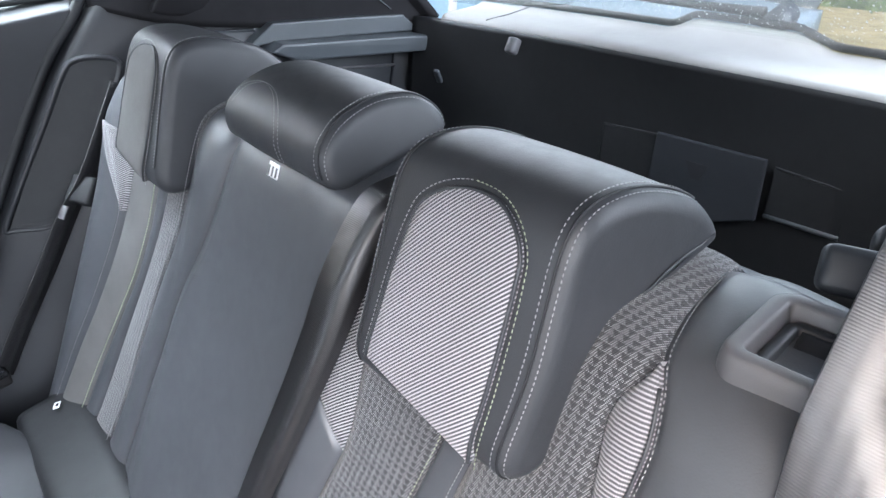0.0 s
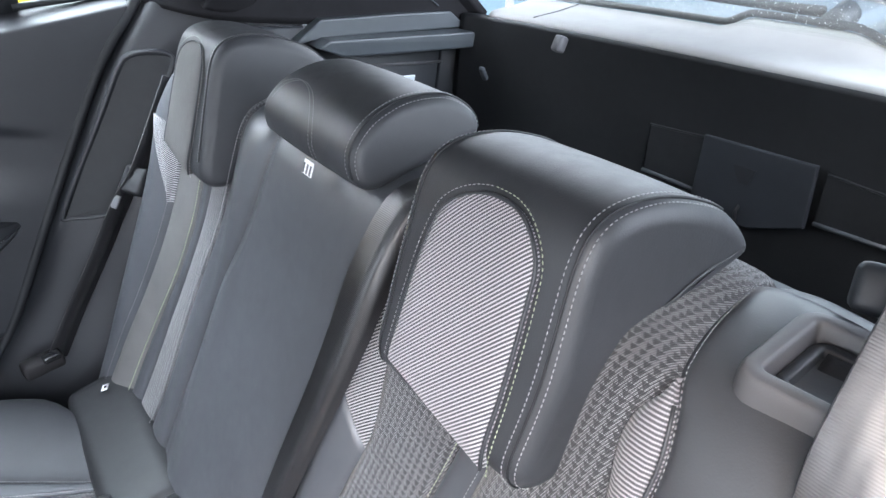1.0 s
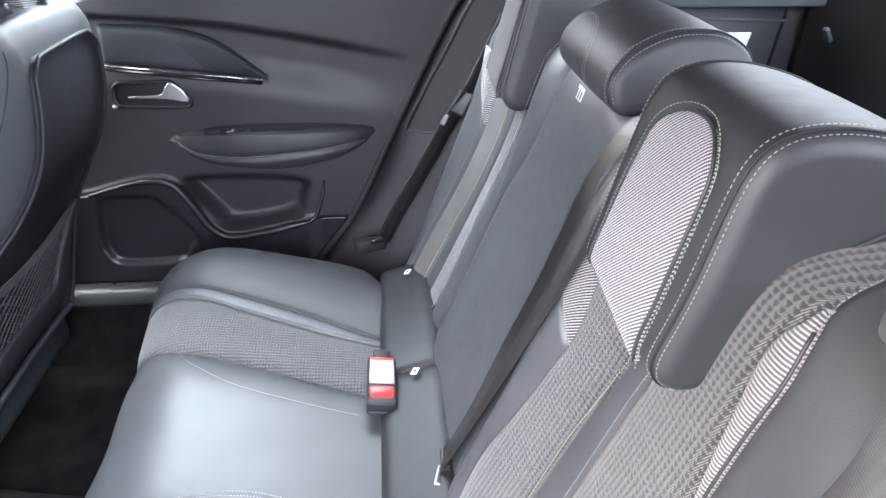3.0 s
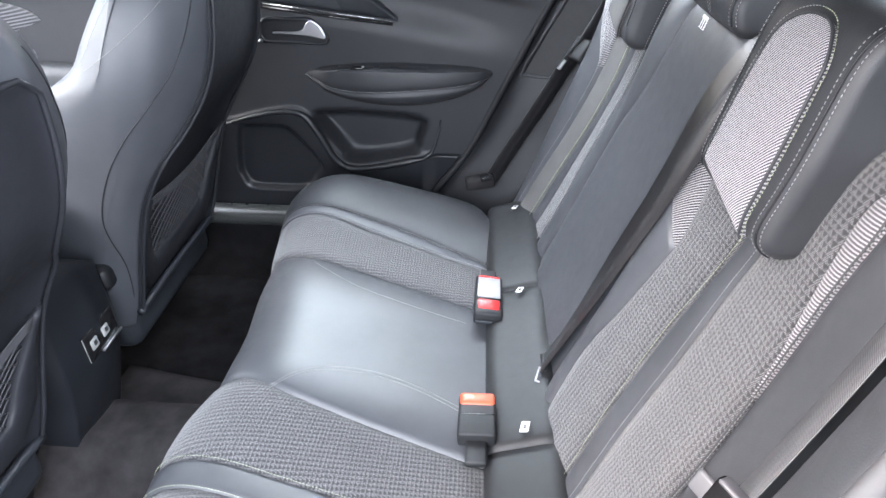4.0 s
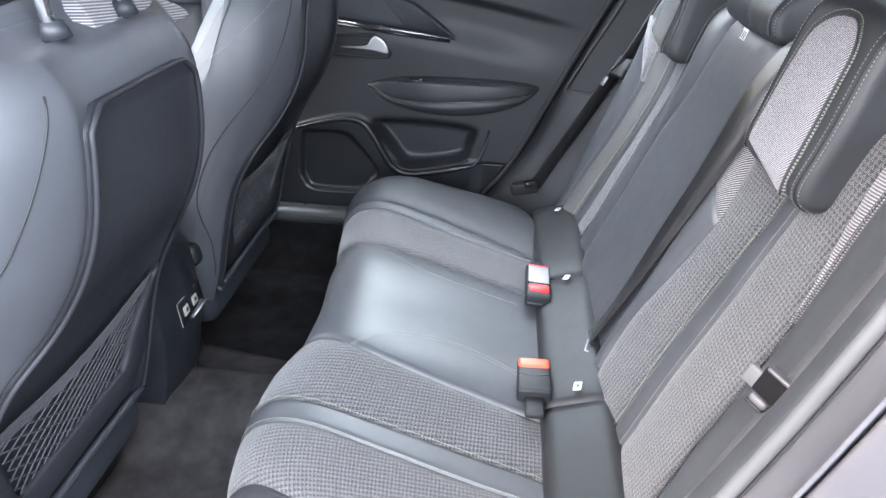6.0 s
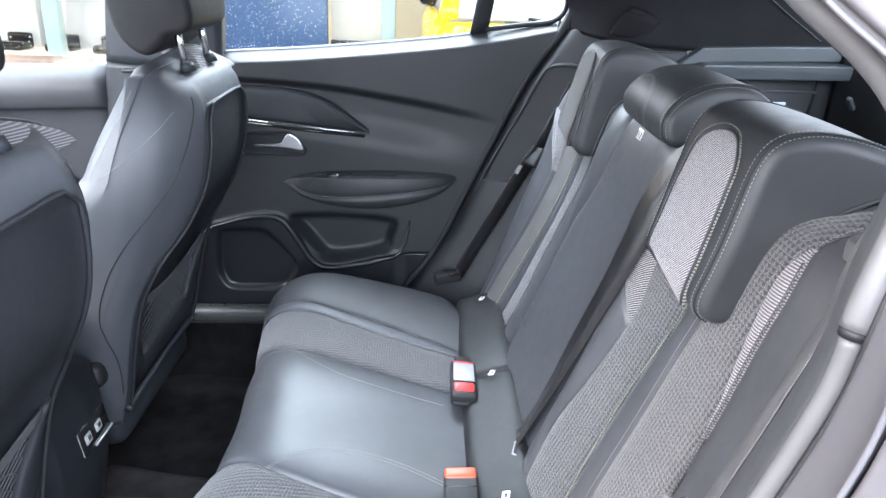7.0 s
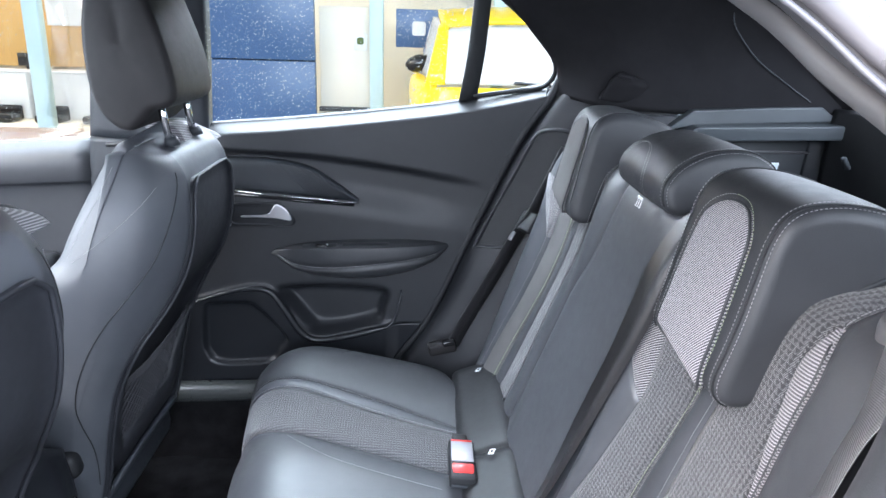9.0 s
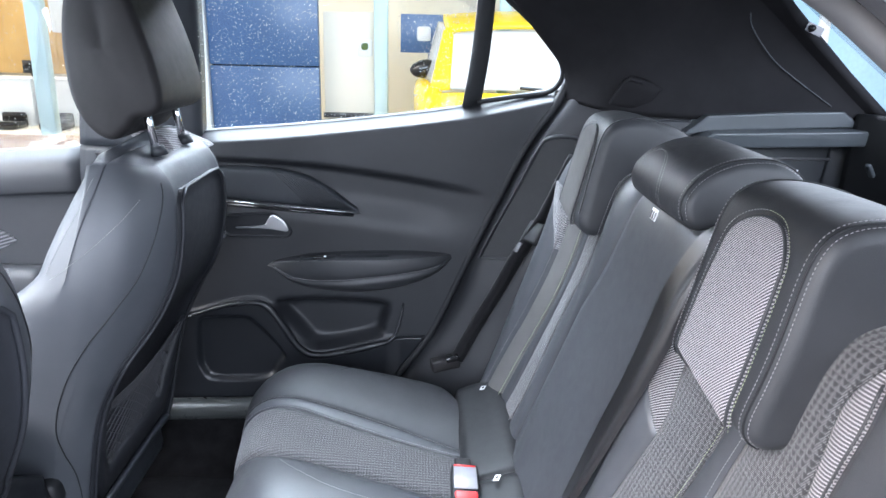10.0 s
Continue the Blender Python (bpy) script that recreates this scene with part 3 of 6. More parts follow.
stitches("stitching", seat_line(line_f1, 0.0, 0.6, 0.002, -0.002), thread_white, cushion, label="pale stitching")
stitches("stitching", seat_line(line_f2, 0.0, 0.6, 0.0015, -0.001), thread_white, cushion, radius=0.0006)
stitches("stitching", seat_line(line_n1, 0.0, 0.6, 0.002, 0.002), thread_green, cushion, radius=0.0004, label="lime green stitching")
stitches("stitching", seat_line(line_n2, 0.0, 0.6, 0.002, 0.0), thread_green, cushion, radius=0.0004, label="lime green stitching")
tube("seam", [on_seat(lerp(0.50, 0.60, k / 9), lerp(0.33, 0.27, k / 9), 0.0085) for k in range(10)], 0.0015, rubber, cushion)
arch = spline([(0.375, -0.15), (0.345, -0.112), (0.30, -0.088), (0.22, -0.076), (0.14, -0.09), (0.07, -0.118)], 40)
stitches("stitching", [on_seat(y, s, 0.007) for s, y in arch], thread_white, cushion, radius=0.00055)
stitches("stitching", [on_seat(y - 0.008, s, 0.007) for s, y in arch], thread_white, cushion, radius=0.00055)
arch = spline([(0.40, 0.215), (0.37, 0.18), (0.29, 0.14), (0.18, 0.118), (0.07, 0.1)], 40)
stitches("stitching", [on_seat(y, s, 0.007) for s, y in arch], thread_white, cushion, radius=0.00055)

PADX = curve_of((0, -0.052), (0.12, -0.053), (0.25, -0.045), (0.4, -0.03), (0.6, 0.0), (0.85, 0.038), (1, 0.058))
PADZ = curve_of((0, 0.515), (0.12, 0.545), (0.25, 0.559), (0.4, 0.566), (0.6, 0.576), (0.85, 0.588), (1, 0.58))
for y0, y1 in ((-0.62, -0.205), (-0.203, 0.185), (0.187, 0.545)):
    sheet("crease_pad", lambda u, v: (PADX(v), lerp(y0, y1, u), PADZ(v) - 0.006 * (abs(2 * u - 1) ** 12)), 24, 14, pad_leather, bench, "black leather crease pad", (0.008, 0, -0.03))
for n, (x, y, z, rz, s) in enumerate(((0.004, 0.49, 0.586, -22, 1.0), (0.004, 0.162, 0.586, -22, 1.0), (0.0, -0.18, 0.585, -12, 1.15))):
    tag = thing("anchor_label", "small white label marking a child seat anchor", "label", "anchor labels", at=(x, y, z))
    m = pose(x, y, z, 0, -18, rz)
    block("tab", (0.011 * s, 0.018 * s, 0.002), white_label, tag, m, bevel=0.0008)
    block("symbol", (0.004 * s, 0.007 * s, 0.001), gloss_black, tag, m @ pose(0.001, -0.001, 0.0011), bevel=0.0003)
tag = thing("strap_label", "white outlined label on the bench crease pad", "label", at=(0.028, -0.068, 0.583))
m = pose(0.028, -0.068, 0.585, 0, 10, -14)
block("tab", (0.012, 0.036, 0.002), grey_satin, tag, m, bevel=0.0008)
block("print", (0.007, 0.029, 0.001), plastic, tag, m @ pose(0, 0, 0.0011), bevel=0.0003)

# ---------------------------------------------------------------- rear head restraints


def head_restraint(name, label, outline, y0, y1, taper, material, group="rear head restraints", n=96, rnd=0.016, flare=0.0):
    """A padded block: the side outline swept across from y0 to y1 with rounded sides."""
    mid = (y0 + y1) / 2
    zs = [q[1] for q in outline]
    zlo, zhi = min(zs), max(zs)
    h = thing(name, label, "headrest", group, at=(np.mean([q[0] for q in outline]), mid, zlo))
    prof = np.array([q for q in spline(outline, n, True)])
    rings = []
    steps = [(-1, k / 7) for k in range(8)] + [(0, k / 9) for k in range(1, 9)] + [(1, 1 - k / 7) for k in range(8)]
    for side, k in steps:
        if side == 0:
            u, d = lerp(-1, 1, k), 0.0
            half = (y1 - y0) / 2 - rnd
            yy = mid + half * u
            crown = 0.0015 * (1 - u * u)
        else:
            a = k * math.pi / 2
            d = rnd * (1 - math.sin(a))
            yy = mid + side * ((y1 - y0) / 2 - rnd + rnd * math.cos(a))
            crown = 0.0
        p = inset(prof, d - crown)
        rings.append([np.array([x, mid + (yy - mid) * (1 - taper * (z - zlo) / (zhi - zlo)) - flare * step((z - zlo) / 0.11) * max(0.0, min(1.0, (y1 - yy) / (y1 - y0))), z]) for x, z in p])
    loft("pad", rings, material, h)
    return h, prof


def side_seam(h, prof, y, i0, i1, mid, taper, mat, gap=0.009, two=True, half_width=0.098, rnd=0.016, flare=0.0):
    """A sunk seam with stitching along each side, round the outline from point i0 to i1."""
    zlo, zhi = prof[:, 1].min(), prof[:, 1].max()

    def ln(yy, proud):
        e = min(rnd, max(0.0, abs(yy - mid) - half_width + rnd))
        p = inset(prof, rnd - math.sqrt(rnd * rnd - e * e) - proud)
        return [np.array([p[i][0], mid + (yy - mid) * (1 - taper * (p[i][1] - zlo) / (zhi - zlo)) - flare * step((p[i][1] - zlo) / 0.11) * max(0.0, min(1.0, (mid + half_width - yy) / (2 * half_width))), p[i][1]]) for i in (k % len(prof) for k in range(i0, i1 + 1))]

    tube("seam", ln(y, 0.0004), 0.0011, rubber, h)
    stitches("stitching", ln(y + gap * 0.55, 0.001), mat, h)
    if two:
        stitches("stitching", ln(y - gap * 0.55, 0.001), mat, h)


OUT = [(0.139, 1.022), (0.146, 1.06), (0.158, 1.12), (0.17, 1.168), (0.187, 1.190), (0.217, 1.198), (0.257, 1.195), (0.304, 1.180), (0.338, 1.153), (0.330, 1.136), (0.285, 1.124), (0.248, 1.102), (0.222, 1.066), (0.205, 1.031), (0.19, 1.004), (0.165, 0.996), (0.146, 1.003)]
near_rest, prof = head_restraint("head_restraint", "black leather comma-shaped rear head restraint with striped cloth front", OUT, -0.393, -0.197, 0.10, leather, flare=0.012)
front_x = lambda z: curve_of((0.99, 0.141), (1.022, 0.139), (1.06, 0.146), (1.12, 0.158), (1.168, 0.170), (1.196, 0.187))(z)


def front_panel(h, y_left, y_right, z0, z1, material, name="front_panel", bow=0.0075, label="", skew=0.018):
    """A cloth inset on the front face with an arched top."""

    def yz(u, v):
        z = lerp(z0, z1, v)
        k = max(0.0, (v - 0.8) / 0.2)
        squeeze = math.sqrt(max(0.0, 1 - k * k)) * 0.94 + 0.06
        mid = lerp(y_left(z), y_right(z), 0.5)
        return mid + (lerp(y_left(z), y_right(z), u) - mid) * squeeze, z + skew * (u - 0.5) * (1 - v)

    def f(u, v):
        y, z = yz(u, v)
        rim = max(abs(2 * u - 1), abs(2 * v - 1)) ** 10
        return np.array([front_x(z) - bow + 0.003 * rim, y, z])

    sheet(name, f, 16, 70, material, h, label, (0.006, 0, 0), lambda u, v: yz(u, v))
    rise_v = [1 - (1 - k / 59) ** 2 for k in range(60)]
    rim = [f(0, v) for v in rise_v] + [f(1, v) for v in reversed(rise_v)]
    tube("panel_piping", rim, 0.0016, leather, h)
    return [q + np.array([-0.0005, 0, 0]) for q in rim]


step3 = lambda z: min(1.0, max(0.0, (z - 1.12) / 0.05))
fl = curve_of((0.99, -0.228), (1.112, -0.244), (1.185, -0.262))
fr = curve_of((0.99, -0.358), (1.093, -0.364), (1.185, -0.362))
rim = front_panel(near_rest, fr, fl, 1.014, 1.181, pale_stripe, label="pale striped cloth inset")
half = len(rim) // 2
ctr = np.array([0, -0.28, 1.09])
grow = [q + (lambda d: d / np.linalg.norm(d) * 0.0065)((q - ctr) * (0, 1, 0.35 + 0.65 * step3(q[2]))) + (0.0012, 0, 0) for q in rim]
stitches("stitching", grow[: half + 4], thread_green, near_rest, label="lime green stitching")
stitches("stitching", grow[half + 4:], thread_white, near_rest)
side_seam(near_rest, prof, -0.382, -9, 40, -0.295, 0.10, thread_white, flare=0.012)
side_seam(near_rest, prof, -0.212, -4, 40, -0.295, 0.10, thread_white, two=False, flare=0.012)

far_rest, prof = head_restraint("head_restraint", "black leather comma-shaped rear head restraint with grey front", OUT, 0.272, 0.468, 0.12, leather)
fl2 = curve_of((0.99, 0.447), (1.112, 0.43), (1.185, 0.415))
fr2 = curve_of((0.99, 0.331), (1.093, 0.316), (1.185, 0.313))
rim = front_panel(far_rest, fr2, fl2, 1.014, 1.181, plain_cloth, label="pale grey cloth front inset")
ctr = np.array([0, 0.385, 1.09])
grow = [q + (lambda d: d / np.linalg.norm(d) * 0.0065)((q - ctr) * (0, 1, 0.35 + 0.65 * step3(q[2]))) + (0.0012, 0, 0) for q in rim]
stitches("stitching", grow, thread_white, far_rest)
side_seam(far_rest, prof, 0.287, 2, 46, 0.37, 0.12, thread_white, two=False)

MID = [(0.180, 1.136), (0.187, 1.156), (0.208, 1.176), (0.245, 1.191), (0.29, 1.192), (0.322, 1.176), (0.332, 1.155), (0.318, 1.140), (0.275, 1.128), (0.235, 1.114), (0.204, 1.106), (0.186, 1.114)]
mid_rest, prof = head_restraint("head_restraint", "low black leather middle head restraint, pushed down", MID, -0.088, 0.155, 0.10, leather, rnd=0.014)
side_seam(mid_rest, prof, -0.078, 90, 144, 0.033, 0.10, thread_white, half_width=0.1215, rnd=0.014, gap=0.012)
bend = spline([(0.183, 0.004, 1.113), (0.177, 0.004, 1.13), (0.181, 0.012, 1.148), (0.191, 0.03, 1.164), (0.203, 0.06, 1.174), (0.208, 0.095, 1.177), (0.2, 0.125, 1.168), (0.188, 0.138, 1.15)], 70)
stitches("stitching", [q + np.array([-0.003, 0, 0.003]) for q in bend], thread_white, mid_rest)
stitches("stitching", [q + np.array([-0.003, -0.009, 0.003]) for q in bend], thread_white, mid_rest)
tag = thing("care_label", "small white sewn tag under the middle head restraint", "label", at=(0.183, 0.02, 1.09))
block("tab", (0.0015, 0.022, 0.016), white_label, tag, pose(0.18, 0.019, 1.102, 0, 15, 0), bevel=0.0005)
for k in range(3):
    block("print", (0.0008, 0.003, 0.011), grey_plastic, tag, pose(0.1785, 0.011 + 0.008 * k, 1.101, 0, 15, 0), bevel=0.0002)


# ---------------------------------------------------------------- seat belts and buckles

mid_belt = thing("seat_belt", "black webbing belt lying down the middle backrest", "seat belt", "rear seat belts", at=(0.05, -0.05, 0.56))
line = [on_back(y, s, o) for s, y, o in ((1.15, -0.158, 0.012), (1.11, -0.158, 0.014), (1.05, -0.153, 0.015), (0.98, -0.140, 0.015), (0.90, -0.119, 0.015), (0.80, -0.092, 0.015), (0.70, -0.065, 0.012), (0.62, -0.048, 0.012), (0.575, -0.04, 0.014))]
ribbon("webbing", spline(line, 160), [(lerp(-0.42, -0.1, step((k - 30) / 60)) + 0.35 * step((k - 80) / 60), lerp(0.9, 1.0, step((k - 30) / 60)), lerp(0.2, 0.1, step((k - 30) / 60))) for k in range(160)], 0.049, belt_black, mid_belt)
block("end_fitting", (0.012, 0.045, 0.03), rubber, mid_belt, pose(0.033, -0.04, 0.575, 0, 18, 0), bevel=0.004)
block("anchor_tab", (0.02, 0.014, 0.02), grey_plastic, mid_belt, pose(0.036, -0.075, 0.565, 0, 18, 0), bevel=0.004)

far_belt = thing("seat_belt", "black webbing belt hanging beside the far rear seat", "seat belt", "rear seat belts", at=(-0.05, 0.66, 0.55))
ribbon("webbing", spline([(0.20, 0.625, 1.08), (0.135, 0.632, 0.93), (0.095, 0.637, 0.865), (0.045, 0.645, 0.76), (-0.01, 0.655, 0.65), (-0.05, 0.66, 0.565)], 40), (0.9, 0.5, 0), 0.047, belt_black, far_belt)
block("tongue", (0.02, 0.05, 0.05), rubber, far_belt, pose(0.118, 0.62, 0.905, 0, 35, 30), bevel=0.005)
block("tongue_blade", (0.004, 0.014, 0.024), grey_plastic, far_belt, pose(0.082, 0.618, 0.872, 0, 35, 30), bevel=0.002)
block("floor_anchor", (0.07, 0.032, 0.03), headrest_black, far_belt, pose(-0.075, 0.64, 0.572, 0, -8, 12), bevel=0.006)
block("anchor_slot", (0.03, 0.02, 0.012), gloss_black, far_belt, pose(-0.06, 0.63, 0.588, 0, -8, 12), bevel=0.003)

near_belt = thing("seat_belt", "black webbing belt with parked tongue beside the near rear seat", "seat belt", "rear seat belts", at=(0.05, -0.57, 0.8))
run = spline([(-0.02, -0.585, 0.60), (0.03, -0.572, 0.72), (0.082, -0.562, 0.848), (0.106, -0.56, 0.913), (0.120, -0.56, 0.955), (0.138, -0.56, 1.01), (0.16, -0.56, 1.078), (0.203, -0.557, 1.168), (0.245, -0.557, 1.26), (0.29, -0.557, 1.36)], 320)
ribbon("webbing", run, [(lerp(0.42, -0.38, step((q[2] - 1.075) / 0.09)), 0.88, lerp(-0.2, 0.0, step((q[2] - 1.075) / 0.09))) for q in run], 0.047, belt_lit, near_belt, thick=0.0008)
m = Matrix(((-0.762, 0.559, 0.31, 0.0905), (-0.565, -0.825, 0.0, -0.566), (0.256, -0.175, 0.95, 0.907), (0, 0, 0, 1)))
block("tongue", (0.010, 0.026, 0.026), carpet, near_belt, m, bevel=0.002)
block("tongue_rim", (0.012, 0.027, 0.0045), flange_paint, near_belt, m @ pose(0.001, 0.0024, 0.0125), bevel=0.002)
block("tongue_foot", (0.012, 0.018, 0.009), flange_paint, near_belt, m @ pose(0.001, -0.001, -0.018), bevel=0.0035, segs=3)
block("foot_lip", (0.009, 0.018, 0.003), rubber, near_belt, m @ pose(0.0, -0.003, -0.0245), bevel=0.001)
block("stop_button", (0.006, 0.017, 0.019), grey_plastic, near_belt, m @ pose(0.001, -0.018, -0.004), bevel=0.0028, segs=3)
m = pose(0.352, -0.492, 1.150, 0, 20, 25)
block("guide_cover", (0.034, 0.046, 0.034), plastic, near_belt, m @ pose(0.004, 0.004, 0.0), bevel=0.007, segs=3)
block("guide_hood", (0.03, 0.04, 0.03), plastic, near_belt, m @ pose(0.022, -0.022, 0.022, 0, 20, 0), bevel=0.011, segs=4)


def buckle(label, m, button, plate=True):
    """A belt buckle; the red button lies in a black collar, the plate behind it."""
    b = thing("belt_buckle", label, "belt buckle", "belt buckles", at=m.translation)
    long = 0.112 if plate else 0.082
    wide = 0.049 if plate else 0.054
    block("housing", (wide, long, 0.026), rubber, b, m @ pose(0, long / 2 - 0.059, 0), bevel=0.005, segs=3)
    if plate:
        block("face_plate", (0.041, 0.058, 0.003), grey_satin, b, m @ pose(0, 0.016, 0.0135), bevel=0.001)
        block("end_mark", (0.040, 0.004, 0.003), button, b, m @ pose(0, 0.049, 0.013), bevel=0.0008)
        block("release_button", (0.041, 0.028, 0.020), button, b, m @ pose(0, -0.033, 0.0055, 8, 0, 0), bevel=0.005, segs=3)
    else:
        block("release_button", (wide - 0.002, 0.026, 0.024), button, b, m @ pose(0, -0.0475, 0.004), bevel=0.006, segs=3)
    block("slot_rim", (wide - 0.008, 0.005, 0.006), plastic, b, m @ pose(0, -0.0595, -0.006), bevel=0.001)
    block("slot_step", (wide - 0.004, 0.0016, 0.0275), gloss_black, b, m @ pose(0, -0.016 if not plate else -0.0155, 0.0), bevel=0.0004)
    block("stalk", (0.03, 0.05, 0.012), rubber, b, m @ pose(0, long - 0.045, -0.006), bevel=0.004)
    return b


buckle("black belt buckle with red button lying on the cushion", pose(-0.052, 0.152, 0.568, 3, 4, 0), red_plastic)
buckle("black belt buckle with orange-red button standing at the crease", pose(-0.066, -0.172, 0.566, 0, 3, 180), orange_plastic, False)

# release lever set in the top of the narrow backrest
TILT_TOP = pose(0.262, -0.519, 1.127, 0, -9, 5)


def rounded(w, h, r, n=6):
    """A rounded rectangle in 2D."""
    return arc2(w / 2 - r, h / 2 - r, r, 0, 90, n) + arc2(r - w / 2, h / 2 - r, r, 90, 180, n) + arc2(r - w / 2, r - h / 2, r, 180, 270, n) + arc2(w / 2 - r, r - h / 2, r, 270, 360, n)


def rim_ring(name, m, w, h, r, steps, material, parent, label=""):
    """A raised frame: rings inset by d at height z, one after the other."""
    base = rounded(w, h, r)
    rings = [[np.array(m @ Vector((q[0], q[1], z))) for q in inset(base, d)] for d, z in steps]
    return loft(name, rings, material, parent, label, cap=False)


lever = block("release_handle", (0.062, 0.076, 0.004), rubber, bench, TILT_TOP @ pose(0, 0, -0.012), "recessed seat release handle", bevel=0.0015)
# the rim's grey stands for light reflected off it
rim_ring("bezel_rim", TILT_TOP, 0.088, 0.104, 0.016, [(-0.003, -0.016), (-0.0015, 0.002), (0.0, 0.0075), (0.0012, 0.0095), (0.0028, 0.0102), (0.0095, 0.0102), (0.0110, 0.0095), (0.0122, 0.007), (0.0145, -0.002), (0.016, -0.012)], grey_plastic, lever, "smooth bezel, its reflection put into the grey")
rim_ring("inner_rim", TILT_TOP, 0.057, 0.073, 0.010, [(0.0, -0.012), (0.0, -0.001), (0.0015, 0.001), (0.006, 0.001), (0.0075, -0.001), (0.009, -0.012)], door_plastic, lever)
sheet("lever", lambda u, v: tuple(TILT_TOP @ Vector((lerp(0.004, 0.019, v), lerp(-0.026, 0.026, u), -0.010 + 0.010 * v ** 0.7))), 10, 8, door_plastic, lever, "finger lever", (0.003, 0, -0.003))

# ---------------------------------------------------------------- far side: doors, pillars

SILL = curve_of((-0.95, 1.06), (-0.637, 1.097), (-0.468, 1.112), (-0.253, 1.136), (-0.038, 1.166), (0.17, 1.21))
REAR = curve_of((0.38, -0.27), (0.518, -0.168), (0.598, -0.113), (0.81, -0.019), (1.009, 0.07), (1.115, 0.124), (1.183, 0.172), (1.25, 0.2))
FOLD = curve_of((-0.9, 1.04), (-0.6, 1.035), (-0.4, 1.025), (-0.2, 1.0), (0.0, 0.968), (0.1, 0.95))


LOW = curve_of((-0.95, 0.625), (-0.706, 0.655), (-0.652, 0.671), (-0.605, 0.684), (-0.557, 0.691), (-0.515, 0.682), (-0.478, 0.632), (-0.444, 0.576), (-0.404, 0.551), (-0.322, 0.562), (-0.223, 0.588), (-0.19, 0.592), (-0.14, 0.594), (0.1, 0.596))
POCKET = [(p[0], p[1]) for p in spline([(-0.5, 0.672), (-0.46, 0.69), (-0.388, 0.695), (-0.27, 0.692), (-0.212, 0.676), (-0.222, 0.63), (-0.228, 0.598), (-0.27, 0.575), (-0.322, 0.563), (-0.375, 0.556), (-0.415, 0.562), (-0.452, 0.605)], 44, True)]
GRILLE = [(p[0], p[1]) for p in spline([(-0.683, 0.631), (-0.662, 0.643), (-0.58, 0.646), (-0.548, 0.631), (-0.482, 0.554), (-0.498, 0.514), (-0.527, 0.483), (-0.652, 0.477), (-0.683, 0.502), (-0.691, 0.541)], 40, True)]


def depth_in(poly, x, z):
    """How far a point lies inside an outline (negative outside)."""
    best, inside = 9.0, False
    for (ax, az), (bx, bz) in zip(poly, poly[1:] + poly[:1]):
        dx, dz = bx - ax, bz - az
        t = min(1.0, max(0.0, ((x - ax) * dx + (z - az) * dz) / (dx * dx + dz * dz)))
        best = min(best, math.hypot(x - ax - t * dx, z - az - t * dz))
        if (az > z) != (bz > z) and x < ax + (z - az) * dx / dz:
            inside = not inside
    return best if inside else -best


def door_y(x, z):
    up = z - (SILL(x) - 0.022)
    y = 0.742 + 0.055 * step(0.15 + 0.85 * up / 0.022) * step((up + 0.02) / 0.02)
    under = FOLD(x) - z
    y += 0.022 * step(under / 0.018 + 0.5) * (1 - step((under - 0.05) / 0.09)) * step((0.05 - x) / 0.25)
    if z < 0.72:
        y -= 0.016 * step((LOW(x) + 0.006 - z) / 0.014) * step((-0.18 - x) / 0.05)
        y += 0.045 * step(depth_in(POCKET, x, z) / 0.026 + 0.10)
        y += 0.014 * step(depth_in(GRILLE, x, z) / 0.01 + 0.5)
    return y


door = thing("rear_door", "closed rear door lined in charcoal plastic", "car door", "doors", at=(-0.35, 0.76, 0.4))
DIVIDE = lambda x: LOW(x) - 0.004
sheet("door_card", lambda u, v: (lambda x: (lambda z: (x, door_y(x, z), z))(lerp(DIVIDE(x), SILL(x), 1 - (1 - v) ** 1.5)))(lerp(-0.9, REAR(lerp(DIVIDE(0.0), SILL(0.15), 1 - (1 - v) ** 1.5)) - 0.004, u)), 130, 90, door_plastic, door, "", (0, 0.05, 0))
sheet("lower_card", lambda u, v: (lambda x: (lambda z: (x, door_y(x, z), z))(lerp(0.42, DIVIDE(x), v)))(lerp(-0.9, REAR(lerp(0.42, DIVIDE(0.0), v)) - 0.012, u)), 130, 50, lower_black, door, "glossy black lower lining with pocket", (0, 0.05, 0))
tube("rear_seal", [(REAR(z), 0.748, z) for z in np.linspace(0.42, 1.24, 40)], 0.010, rubber, door, "black rubber seal", squash=1.0)

TOPI = curve_of((-0.62, 1.02), (-0.5, 1.018), (-0.41, 1.0), (-0.35, 0.965), (-0.29, 0.922))
ins = sheet("trim_insert", lambda u, v: (lambda x: (x, 0.742 - 0.004 * (1 - abs(2 * v - 1) ** 6), lerp(lerp(0.945, 0.917, u), TOPI(x), v)))(lerp(-0.62, -0.29, u)), 40, 10, plastic, door, "ribbed dark trim wedge", (0, 0.03, 0))
for k in range(26):
    x = -0.49 + k * 0.0075
    z0, z1 = lerp(0.945, 0.917, (x + 0.62) / 0.33) + 0.004, TOPI(x + 0.0) - 0.004
    if z1 - z0 > 0.008:
        tube("rib", [(x + 1.1 * (z1 - z0), 0.7375, z0 - 0.08 * (z1 - z0)), (x, 0.7375, z1)], 0.0009, plastic, ins, sides=5)
tube("chrome_edge", [(-0.62, 0.735, 0.942), (-0.45, 0.735, 0.928), (-0.36, 0.735, 0.921), (-0.284, 0.738, 0.914)], [0.0011, 0.0013, 0.0015, 0.001], chrome, ins, "thin chrome strip")
